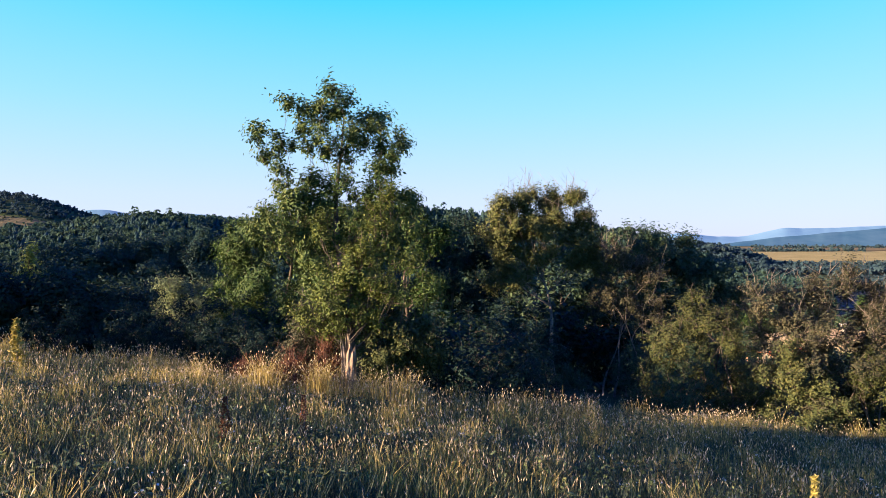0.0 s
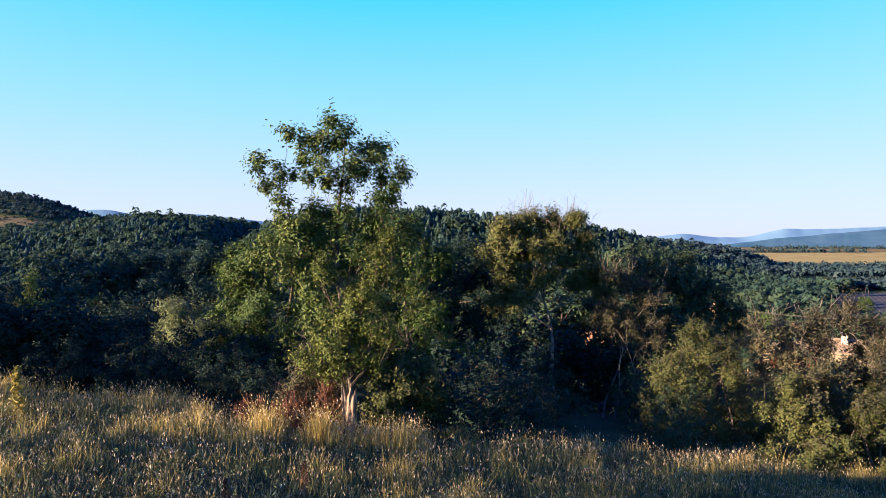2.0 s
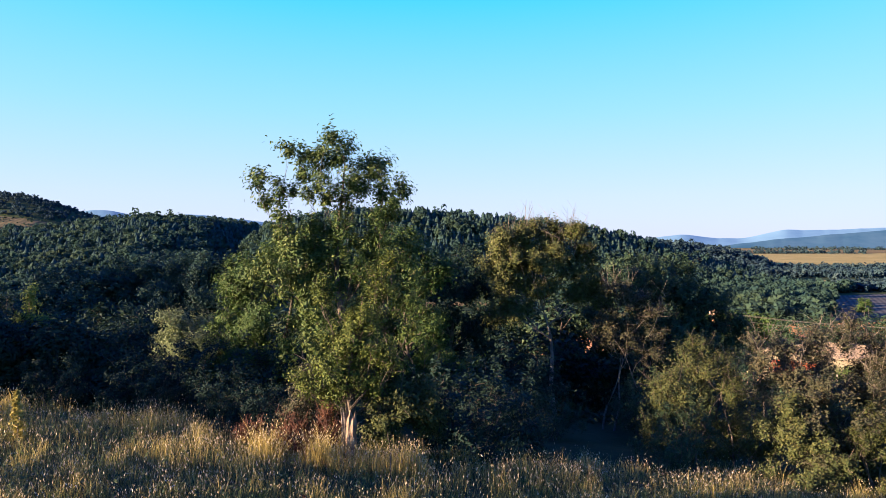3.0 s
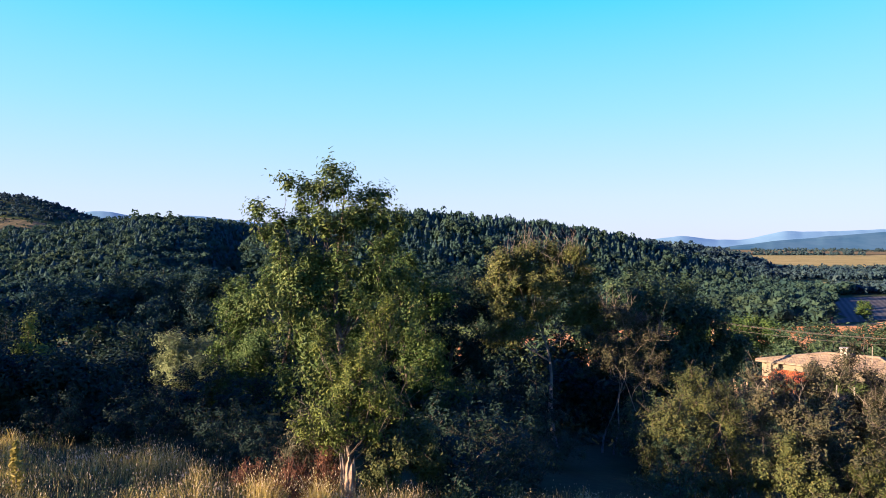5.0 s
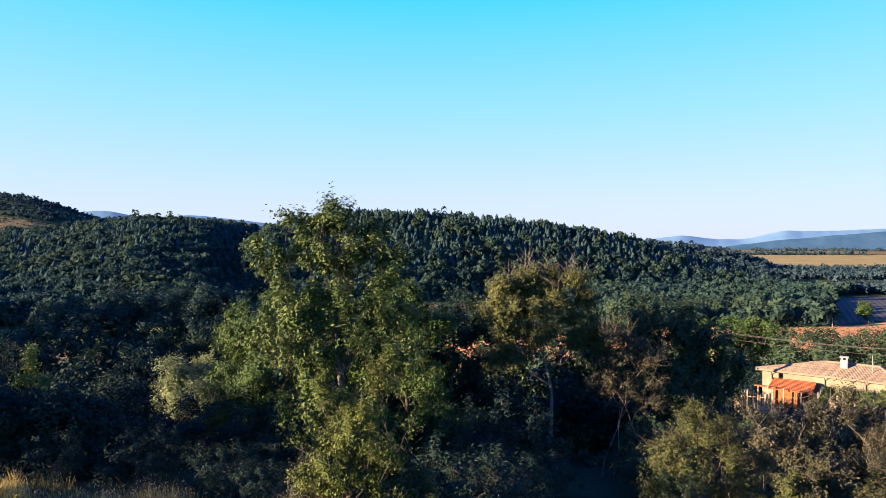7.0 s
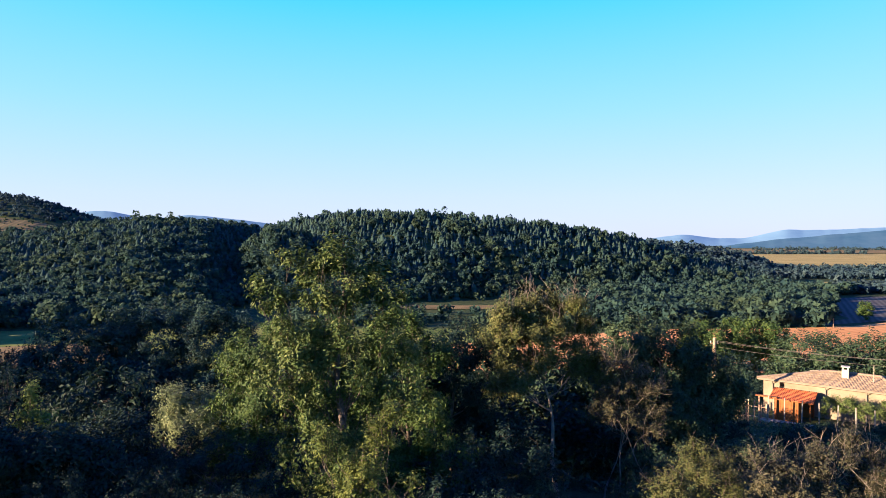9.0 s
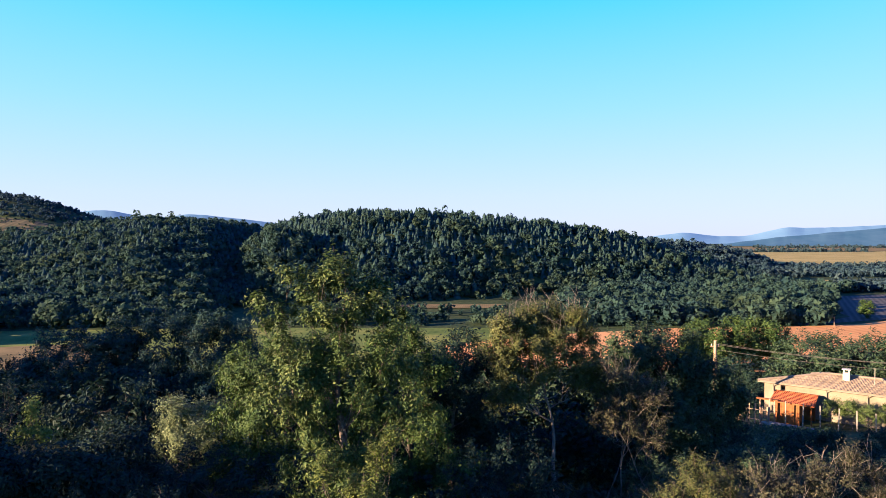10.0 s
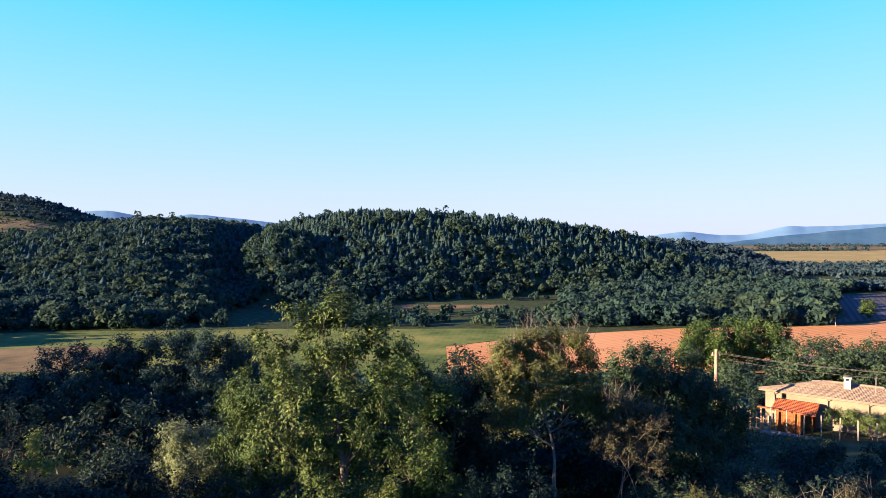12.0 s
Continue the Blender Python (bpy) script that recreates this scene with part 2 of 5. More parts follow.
# ---- ground: one sheet out to the horizon
def ground_sheet():
    rr = np.concatenate([np.arange(0.0, 30, 0.6), np.geomspace(30, 4600, 130)])
    aa = np.radians(np.concatenate([np.arange(-55, 55, 0.7), np.arange(55, 305, 5.0)]))
    A, R = np.meshgrid(aa, rr, indexing="ij")
    X, Y = EYE_X + R * np.sin(A), EYE_Y + R * np.cos(A)
    Z = land(X, Y)
    na, nr = X.shape
    i, j = np.meshgrid(np.arange(na), np.arange(nr - 1), indexing="ij")
    k = (i + 1) % na
    Q = np.stack([i * nr + j, i * nr + j + 1, k * nr + j + 1, k * nr + j], -1).reshape(-1, 4)
    me = mesh_np("ground", np.stack([X, Y, Z], -1).reshape(-1, 3), Q, smooth=True)
    return new("ground", me)


GROUND = mat("ground_soil", [(0.2, (0.02, 0.034, 0.014)), (0.5, (0.036, 0.052, 0.02)), (0.85, (0.07, 0.076, 0.03))], rough=0.95, scale=0.25, fine=4, bump=0.6, bump_scale=8, spec=0.05)
ground = tagged(ground_sheet(), "dry grassy hillside falling to a valley floor", "ground", kind="structure")
ground.data.materials.append(GROUND)


def drape(name, corners, material, label, lift=0.3, step=6.0):
    """A field of any outline laid on the land, as a fine sheet."""
    bm = bmesh.new()
    bm.faces.new([bm.verts.new((x, y, 0)) for x, y in corners])
    xs, ys = [c[0] for c in corners], [c[1] for c in corners]
    for axis, lo, hi in ((0, min(xs), max(xs)), (1, min(ys), max(ys))):
        n = max(2, int((hi - lo) / step))
        for k in range(1, n):
            co, no = [0, 0, 0], [0, 0, 0]
            co[axis] = lo + (hi - lo) * k / n; no[axis] = 1
            bmesh.ops.bisect_plane(bm, geom=bm.verts[:] + bm.edges[:] + bm.faces[:], plane_co=co, plane_no=no)
    for v in bm.verts:
        v.co.z = zland(v.co.x, v.co.y) + lift
    bmesh.ops.recalc_face_normals(bm, faces=bm.faces)
    me = bpy.data.meshes.new(name)
    bm.to_mesh(me); bm.free()
    me.materials.append(material)
    return tagged(new(name, me), label, "field", kind="structure")


def row_mat(name, stops, turn, wave, rough=0.95, scale=0.02, strength=0.5):
    """Field colours with drill rows running one way."""
    m = mat(name, stops, rough=rough, scale=scale, fine=0.35, bump=0.5, bump_scale=2.0, spec=0.05)
    n, l = m.node_tree.nodes, m.node_tree.links
    r = [k for k in n if k.bl_idname == "ShaderNodeValToRGB"][0]
    old = r.inputs[0].links[0].from_socket
    tc = [k for k in n if k.bl_idname == "ShaderNodeTexCoord"][0]
    mp, wv = n.new("ShaderNodeMapping"), n.new("ShaderNodeTexWave")
    mp.inputs["Rotation"].default_value[2] = radians(turn)
    wv.inputs["Scale"].default_value, wv.inputs["Distortion"].default_value, wv.inputs["Detail"].default_value, wv.inputs["Detail Scale"].default_value = wave, 1.5, 3.0, 0.6
    mx = n.new("ShaderNodeMix"); mx.data_type = "FLOAT"; mx.inputs["Factor"].default_value = strength
    l.new(tc.outputs["Object"], mp.inputs["Vector"]); l.new(mp.outputs[0], wv.inputs["Vector"])
    l.new(old, mx.inputs[2]); l.new(wv.outputs["Fac"], mx.inputs[3]); l.new(mx.outputs[0], r.inputs[0])
    return m


CROP = row_mat("crop_green", [(0.1, (0.045, 0.075, 0.018)), (0.45, (0.105, 0.135, 0.032)), (0.9, (0.21, 0.2, 0.052))], 8, 0.1, scale=0.06, strength=0.06)
STUBBLE = row_mat("stubble", [(0.1, (0.34, 0.155, 0.055)), (0.5, (0.5, 0.24, 0.085)), (0.9, (0.6, 0.32, 0.13))], 62, 0.09, strength=0.3)
HAY = row_mat("hay_meadow", [(0.15, (0.17, 0.14, 0.045)), (0.5, (0.27, 0.215, 0.075)), (0.9, (0.36, 0.29, 0.11))], 15, 0.05)
# soil grey darkened in the colour itself, for the shade lying on this field
FALLOW = row_mat("fallow_soil_shaded", [(0.15, (0.04, 0.04, 0.04)), (0.5, (0.065, 0.062, 0.06)), (0.9, (0.1, 0.092, 0.085))], 30, 0.08)
PATCH = row_mat("dry_patch", [(0.15, (0.08, 0.068, 0.03)), (0.5, (0.15, 0.112, 0.05)), (0.9, (0.24, 0.175, 0.075))], 5, 0.2, scale=0.06, strength=0.15)
CLEARING = row_mat("dry_hill_grass", [(0.15, (0.05, 0.055, 0.03)), (0.5, (0.1, 0.085, 0.045)), (0.9, (0.17, 0.13, 0.07))], 5, 0.03, scale=0.03, strength=0.2)


# ---- trees
def tree(name, x, y, label, leaf, n_leaf, leaf_size, blobs, bark=BARK, trunk_r=0.1, seed=1, category="tree", clumps=70, clump=0.5, stems=1, group="", bare=0, per_twig=14, trunk_top=0.8, own=False, twig_step=4, limbs_from=0.16, bare_len=0.65, limb=1.0, rise=0.2):
    """Trunk and limbs that reach to clumps set in rounded masses (x, y, z, half-width, half-height); each clump a spray of twigs with small leaves."""
    rng = np.random.default_rng(seed)
    z0 = zland(x, y)
    base = np.array((x, y, z0))
    bl = np.array(blobs, dtype=float)
    if own:
        bl[:, :3] += base
    wgt = (bl[:, 3] * bl[:, 4]) ** 0.9
    share = np.maximum(1, np.round(clumps * wgt / wgt.sum())).astype(int)
    pick = np.repeat(np.arange(len(bl)), share)
    clumps = len(pick)
    v = rng.normal(size=(clumps, 3)); v /= np.linalg.norm(v, axis=1, keepdims=True)
    v *= rng.uniform(0.35, 1.0, (clumps, 1)) ** 0.6
    C = bl[pick, :3] + v * bl[pick][:, [3, 3, 4]] - base
    C[:, 2] = np.maximum(C[:, 2], 0.12)
    core = np.average(bl[:, :3], axis=0, weights=wgt) - base
    topz = float(C[:, 2].max())
    paths, nodes, rad = [], [], []
    for s in range(stems):
        b0 = np.zeros(3) if stems == 1 else np.array((rng.normal() * 0.2 * stems ** 0.5, rng.normal() * 0.2 * stems ** 0.5, 0))
        tip = core.copy() if stems == 1 else C[int(rng.integers(clumps))].copy()
        tip[2] = topz * trunk_top * (1 if stems == 1 else rng.uniform(0.6, 1.0))
        pts = []
        wa, wb = rng.uniform(0, 6, 2)
        for i in range(11):
            f = i / 10
            p = b0 + (tip - b0) * np.array((f ** 1.2, f ** 1.2, f))
            p[:2] += 0.022 * topz * np.array((math.sin(f * 7 + wa), math.sin(f * 6 + wb))) * min(1, 3 * f)
            if i == 0:
                p[2] = -0.2
            r = trunk_r * (1.35 if i == 0 else 1.0) * (1 - 0.88 * f) / stems ** 0.4
            pts.append((p, r))
            if f > limbs_from:
                nodes.append(p); rad.append(r)
        paths.append(pts)
    order = np.argsort(np.linalg.norm((C - core)[:, :2], axis=1) + 0.3 * np.abs(C[:, 2] - core[2]))
    for k in order:
        c = C[k]
        N = np.array(nodes)
        dz = np.maximum(N[:, 2] - c[2] + 0.12 * topz, 0)
        j = int(np.argmin(np.linalg.norm(N - c, axis=1) + 1.6 * dz))
        p0, r0 = N[j], rad[j] * 0.72
        dist = np.linalg.norm(c - p0)
        side = rng.normal(size=3) * 0.1 * dist
        r1 = max(0.005, min(r0, limb * (0.013 + 0.017 * dist)))
        q1, q2 = p0 + (c - p0) * 0.36 + side - np.array((0, 0, 0.05 * dist)), p0 + (c - p0) * 0.7 + side * 0.8
        paths.append([(p0, r1), (q1, r1 * 0.8), (q2, r1 * 0.6), (c, r1 * 0.35)])
        nodes += [q1, q2, c]; rad += [r1 * 0.8, r1 * 0.6, r1 * 0.5]
    wood_n = len(paths)
    # twigs
    n_tw = max(2, int(n_leaf / per_twig / clumps))
    L = clump * rng.uniform(0.65, 1.25, (clumps, 1, 1)) * rng.uniform(0.5, 1.25, (clumps, n_tw, 1))
    out = C - core
    out /= np.linalg.norm(out, axis=1, keepdims=True) + 1e-6
    D = out[:, None] * 0.6 + rng.normal(size=(clumps, n_tw, 3)) * 0.75 + np.array((0, 0, rise))
    D /= np.linalg.norm(D, axis=2, keepdims=True)
    S = C[:, None] + rng.normal(size=(clumps, n_tw, 3)) * clump * 0.2
    for i in range(clumps):
        for j in range(0, n_tw, twig_step):
            paths.append([(C[i], 0.006), (S[i, j], 0.005), (S[i, j] + D[i, j] * L[i, j] * 0.5 + rng.normal(size=3) * 0.015, 0.004), (S[i, j] + D[i, j] * L[i, j] * 0.95, 0.002)])
    for _ in range(bare):
        c = C[int(rng.integers(clumps))]
        c = C[np.argsort(C[:, 2])[-1 - int(rng.integers(clumps // 3))]]
        h = rng.uniform(0.4, 1.4) * bare_len
        e = c + np.array((rng.normal() * 0.3 * h, rng.normal() * 0.3 * h, h))
        k = (c + e) / 2 + rng.normal(size=3) * 0.08 * h
        paths.append([(c, 0.008), (k, 0.006), (e, 0.003)])
        for q in (k, (k + e) / 2):
            paths.append([(q, 0.005), (q + np.array((rng.normal() * 0.25, rng.normal() * 0.2, rng.uniform(0.2, 0.45))) * h, 0.0025)])
    V, Q = tubes(paths[:wood_n], 6)
    V2, Q2 = tubes(paths[wood_n:], 3)
    V, Q = np.concatenate([V, V2]), np.concatenate([Q, Q2 + len(V)])
    ob = new(name)
    ob.location = base
    tagged(ob, label, category, group)
    part("trunk", mesh_np("trunk", V, Q, material=bark, smooth=True), bark, ob)
    t = rng.uniform(0.05, 1.0, (clumps, n_tw, per_twig, 1))
    P = S[:, :, None] + D[:, :, None] * L[:, :, None] * t + rng.normal(size=(clumps, n_tw, per_twig, 3)) * leaf_size * 0.6
    away = P - C[:, None, None]
    away /= np.linalg.norm(away, axis=-1, keepdims=True) + 1e-6
    face = away * 0.75 + out[:, None, None] * 0.45 + np.array((0, 0, 0.35))
    V, T = leaves(rng, P.reshape(-1, 3), leaf_size, facing=face.reshape(-1, 3))
    part("crown", mesh_np("crown", V, tris=T, material=leaf), leaf, ob)
    return ob


split = tree("split_tree", -0.80, 12.5, "small tree with a split pale trunk and yellow-green shoots", LEAF_SHOOT, 17000, 0.055, [(-0.15, 12.4, 3.63, 0.08, 0.28), (-0.33, 12.5, 3.13, 0.2, 0.28), (-0.5, 12.48, 2.62, 0.31, 0.29), (-0.84, 12.43, 2.39, 0.31, 0.26), (-0.95, 12.38, 1.93, 0.31, 0.26), (-0.57, 12.33, 2.03, 0.29, 0.24), (-1.18, 12.47, 3.08, 0.13, 0.22), (0.18, 12.46, 2.44, 0.17, 0.07), (-1.46, 12.43, 1.66, 0.11, 0.18), (-0.13, 12.39, 2.07, 0.22, 0.2), (-1.15, 12.4, 1.5, 0.2, 0.18), (-0.5, 12.38, 1.52, 0.2, 0.17), (-0.82, 12.3, 1.6, 0.2, 0.14)], seed=3, limb=0.7, trunk_r=0.062, clumps=100, clump=0.24, rise=0.9)
tree("tall_tree", -1.55, 16.8, "tall open-crowned oak with sparse grey-green leaves", LEAF_GREEN, 40000, 0.1, [(-1.71, 16.61, 6.2, 0.34, 0.34), (-1.49, 16.9, 5.91, 0.47, 0.32), (-2.69, 16.78, 6.0, 0.29, 0.2), (-2.32, 16.73, 5.93, 0.32, 0.24), (-2.02, 16.67, 5.7, 0.37, 0.26), (-2.58, 16.62, 5.47, 0.32, 0.24), (-3.37, 16.85, 5.3, 0.34, 0.21), (-3.24, 16.79, 4.96, 0.32, 0.26), (-2.85, 16.73, 5.18, 0.39, 0.21), (-2.19, 16.67, 5.12, 0.34, 0.29), (-1.65, 16.55, 5.3, 0.5, 0.34), (-1.03, 16.87, 5.7, 0.39, 0.26), (-0.87, 16.8, 5.3, 0.39, 0.26), (-0.29, 16.73, 5.3, 0.18, 0.16), (-0.13, 16.68, 5.14, 0.26, 0.18), (-0.48, 16.6, 4.88, 0.37, 0.26), (-1.13, 16.88, 4.96, 0.42, 0.32), (-1.74, 16.79, 4.85, 0.37, 0.29), (-0.35, 16.73, 4.54, 0.26, 0.18), (-1.03, 16.65, 4.46, 0.45, 0.21), (-2.94, 16.62, 4.49, 0.32, 0.18), (-2.45, 16.88, 4.3, 0.42, 0.21), (-2.98, 16.79, 4.04, 0.32, 0.21), (-2.21, 16.73, 3.95, 0.58, 0.26), (-1.4, 16.64, 4.08, 0.53, 0.29), (-0.61, 16.56, 3.95, 0.47, 0.24), (-1.69, 17.09, 3.55, 1.03, 0.5), (-2.41, 16.87, 3.03, 0.79, 0.53), (-1.03, 16.73, 3.09, 0.74, 0.61), (-2.87, 16.63, 3.68, 0.55, 0.34), (-3.27, 16.55, 3.22, 0.5, 0.34), (-0.37, 16.91, 3.59, 0.53, 0.39), (-0.29, 16.83, 2.89, 0.58, 0.53), (-1.69, 16.73, 2.24, 0.92, 0.66), (-2.21, 16.58, 1.45, 0.87, 0.66), (-1.16, 16.46, 1.45, 0.76, 0.66), (-1.69, 17.03, 0.72, 0.87, 0.53)], seed=5, trunk_r=0.13, clumps=250, clump=0.3, trunk_top=0.93, limbs_from=0.3)
tree("round_tree", -4.3, 21.8, "broad round bushy tree in full olive leaf", LEAF_ROUND, 64000, 0.098, [(-4.88, 21.45, 3.07, 1.07, 0.72), (-5.69, 22.08, 2.35, 0.72, 0.72), (-5.51, 22.02, 1.55, 1.07, 0.86), (-3.99, 21.83, 3.16, 1.25, 0.79), (-4.17, 21.55, 1.19, 1.61, 1.07), (-5.24, 21.43, 0.3, 1.14, 0.79), (-5.87, 22.06, 0.74, 0.64, 0.54), (-3.09, 22.05, 2.08, 1.25, 1.43), (-2.74, 21.83, 3.34, 1.07, 0.89), (-3.99, 21.58, -0.06, 1.43, 0.72), (-5.78, 21.49, -0.24, 0.98, 0.54), (-2.2, 22.21, 0.47, 1.07, 1.07)], seed=7, trunk_r=0.14, clumps=190, clump=0.42)
tree("slope_tree", -0.4, 20.6, "green bushy tree among taller neighbours", LEAF_ROUND, 39000, 0.098, [(-0.47, 20.2, 3.56, 0.93, 0.67), (0.2, 20.8, 2.81, 0.77, 0.9), (-0.83, 20.71, 1.97, 1.0, 1.33), (0.08, 20.53, 0.81, 0.93, 1.0), (-0.67, 20.34, -0.03, 1.1, 0.73), (0.83, 20.2, -0.03, 0.93, 0.73)], seed=6, trunk_r=0.11, clumps=100, clump=0.39)
tree("dark_tree", 1.0, 24.6, "dense green tree, shade put into its leaf colour", LEAF_SHADE, 31620, 0.134, [(1.06, 24.12, 2.58, 1.18, 1.02), (1.77, 24.93, 0.95, 1.14, 1.63), (0.45, 24.74, 0.13, 1.22, 1.63), (-0.67, 24.53, 0.13, 1.22, 1.22), (2.28, 24.32, -0.68, 1.22, 1.02)], seed=8, trunk_r=0.13, clumps=120, clump=0.47)
tree("thin_tree", 4.55, 23.0, "slender pale-barked tree with bare twigs above a thin olive crown", LEAF_THIN, 56000, 0.088, [(2.71, 22.8, 3.78, 0.65, 0.38), (3.51, 23.26, 4.03, 0.65, 0.34), (4.04, 23.13, 4.2, 0.57, 0.3), (4.55, 23.03, 3.97, 0.57, 0.34), (4.08, 22.92, 3.51, 0.65, 0.34), (5.18, 22.87, 4.08, 0.46, 0.34), (5.6, 23.18, 3.51, 0.42, 0.38), (2.56, 23.13, 3.02, 0.57, 0.42), (3.6, 23.03, 3.21, 0.76, 0.42), (4.55, 22.92, 3.08, 0.65, 0.38), (5.41, 22.83, 2.76, 0.57, 0.34), (2.84, 23.22, 2.22, 0.53, 0.42), (3.89, 23.14, 2.41, 0.65, 0.38), (4.93, 23.03, 2.19, 0.65, 0.3), (5.88, 22.97, 2.03, 0.34, 0.3), (3.32, 22.87, 1.62, 0.46, 0.3), (2.56, 23.15, 1.46, 0.34, 0.34)], seed=9, trunk_r=0.1, clumps=130, clump=0.38, bark=BARK_PALE, bare=60, trunk_top=0.72, limbs_from=0.42, bare_len=0.8, limb=1.5, twig_step=2, rise=0.6)
tree("twiggy_bush", 6.9, 22.6, "brown half-bare bush among dark trees", LEAF_DRY, 13000, 0.075, [(6.13, 22.34, 2.33, 0.56, 0.41), (6.96, 22.76, 2.15, 0.67, 0.41), (6.59, 22.66, 1.59, 0.74, 0.48), (7.52, 22.53, 1.68, 0.56, 0.44), (6.04, 22.43, 0.94, 0.56, 0.56), (7.15, 22.27, 0.76, 0.74, 0.67)], seed=18, trunk_r=0.07, clumps=80, clump=0.34, stems=5, category="bush", bark=BARK_PALE, bare=30, bare_len=0.6, twig_step=2, rise=0.5)
tree("dark_tree", 9.3, 26.8, "wide dark green tree on the slope", LEAF_MID, 40920, 0.134, [(8.08, 26.39, 2.66, 1.26, 0.72), (9.65, 27.27, 2.28, 1.26, 0.95), (7.85, 27.07, 1.08, 1.35, 1.24), (10.89, 26.83, 1.2, 1.24, 1.08), (9.65, 26.51, -0.16, 1.8, 1.35), (12.02, 26.63, 0.41, 0.59, 0.81)], seed=10, trunk_r=0.15, clumps=150, clump=0.51)
tree("edge_bush", 7.0, 17.0, "olive thicket bush at the meadow edge", LEAF_OLIVE, 38000, 0.056, [(6.7, 16.93, 1.28, 0.3, 0.43), (7.2, 17.32, 0.81, 0.83, 0.46), (6.46, 17.16, 0.0, 0.75, 0.62), (7.53, 17.03, 0.0, 0.75, 0.75), (6.03, 16.97, 0.34, 0.35, 0.35), (7.0, 16.75, -0.67, 0.81, 0.4), (6.06, 17.22, -0.67, 0.54, 0.34), (7.8, 17.17, -0.94, 0.81, 0.32)], seed=11, trunk_r=0.06, clumps=110, clump=0.33, stems=6, category="bush", bare=10)
tree("thorn_bush", 9.2, 15.4, "dry brownish thorn thicket with many bare twigs", LEAF_DRY, 42000, 0.06, [(7.39, 15.15, 1.53, 0.52, 0.43), (8.3, 15.5, 1.77, 0.5, 0.47), (9.23, 15.43, 1.91, 0.59, 0.38), (9.76, 15.33, 1.53, 0.52, 0.55), (8.04, 15.19, 0.7, 0.78, 0.66), (9.23, 15.06, 0.46, 0.78, 0.71), (10.18, 15.54, 0.82, 0.59, 0.83), (8.63, 15.42, 1.18, 0.52, 0.36), (9.64, 15.33, 0.94, 0.52, 0.43), (7.8, 15.25, 1.06, 0.47, 0.36), (8.28, 15.04, -0.37, 0.83, 0.47), (9.7, 15.62, -0.6, 0.83, 0.47)], seed=12, trunk_r=0.06, clumps=130, clump=0.33, stems=12, category="bush", bare=60, bark=BARK_PALE, limb=1.1, twig_step=2, rise=0.6, bare_len=0.5)
tree("edge_bush", 8.7, 14.5, "green leafy bush in front of the thorn thicket", LEAF_OLIVE, 32000, 0.056, [(7.7, 14.46, 0.5, 0.2, 0.44), (7.47, 14.74, -0.05, 0.6, 0.44), (8.47, 14.65, -0.16, 0.71, 0.49), (9.36, 14.53, -0.05, 0.53, 0.62), (7.58, 14.41, -0.66, 0.67, 0.27), (8.7, 14.26, -0.83, 0.78, 0.24), (9.7, 14.76, -0.83, 0.67, 0.22)], seed=14, trunk_r=0.05, clumps=80, clump=0.28, stems=6, category="bush")
tree("low_bush", 0.05, 12.9, "tangled low bush with brown dry stems beside the split tree", LEAF_OLIVE, 13500, 0.061, [(-0.16, 12.69, 1.23, 0.4, 0.32), (0.27, 12.96, 1.23, 0.38, 0.34), (-0.26, 12.88, 1.61, 0.29, 0.25), (0.5, 12.83, 0.85, 0.29, 0.19), (-0.25, 12.6, 0.8, 0.25, 0.25)], seed=15, trunk_r=0.04, clumps=60, clump=0.23, stems=6, category="bush", bare=12)
tree("pale_bush", -8.4, 23.6, "spiky pale green bush", LEAF_PALE, 24000, 0.08, [(-8.18, 22.56, 1.02, 0.49, 0.49), (-7.39, 22.98, 0.77, 0.71, 0.52), (-7.95, 22.91, 0.14, 1.05, 0.6), (-6.92, 22.73, 0.25, 0.6, 0.56)], seed=13, trunk_r=0.05, clumps=80, clump=0.42, stems=5, category="bush", rise=1.1)
tree("pale_bush", -7.2, 23.8, "low green bush below the round tree", LEAF_GREEN, 15000, 0.091, [(-7.11, 23.51, -0.55, 0.63, 0.43), (-7.6, 24.12, -1.34, 1.1, 0.43), (-8.78, 23.87, -1.14, 0.79, 0.43)], seed=16, trunk_r=0.05, clumps=50, clump=0.35, stems=5, category="bush")
tree("lime_sapling", -9.8, 18.2, "slim yellow-green sapling catching the sun", LEAF_LIME, 1500, 0.085, [(-9.79, 18.1, 2.5, 0.09, 0.4), (-9.85, 18.21, 2.03, 0.23, 0.17), (-10.17, 18.16, 1.85, 0.14, 0.12), (-9.56, 18.13, 1.88, 0.14, 0.17)], seed=17, trunk_r=0.03, clumps=26, clump=0.22, stems=3)
tree("row_tree", -16.4, 30.5, "tree with a bare lower trunk on the slope, shade in its leaf colour", LEAF_SHADE_TEAL, 27000, 0.145, [(-16.76, 30.22, 2.18, 0.88, 0.52), (-15.72, 30.89, 1.97, 1.04, 0.57), (-17.53, 30.68, 1.51, 0.88, 0.67), (-14.81, 30.53, 1.45, 0.78, 0.62), (-16.5, 30.21, 0.93, 1.82, 1.04), (-18.57, 30.08, 0.55, 1.3, 1.04), (-18.05, 31.17, -0.62, 1.82, 1.04), (-15.46, 30.8, -0.1, 1.56, 1.04)], seed=21, trunk_r=0.13, clumps=120, clump=0.55, stems=3, group="trees on the slope")
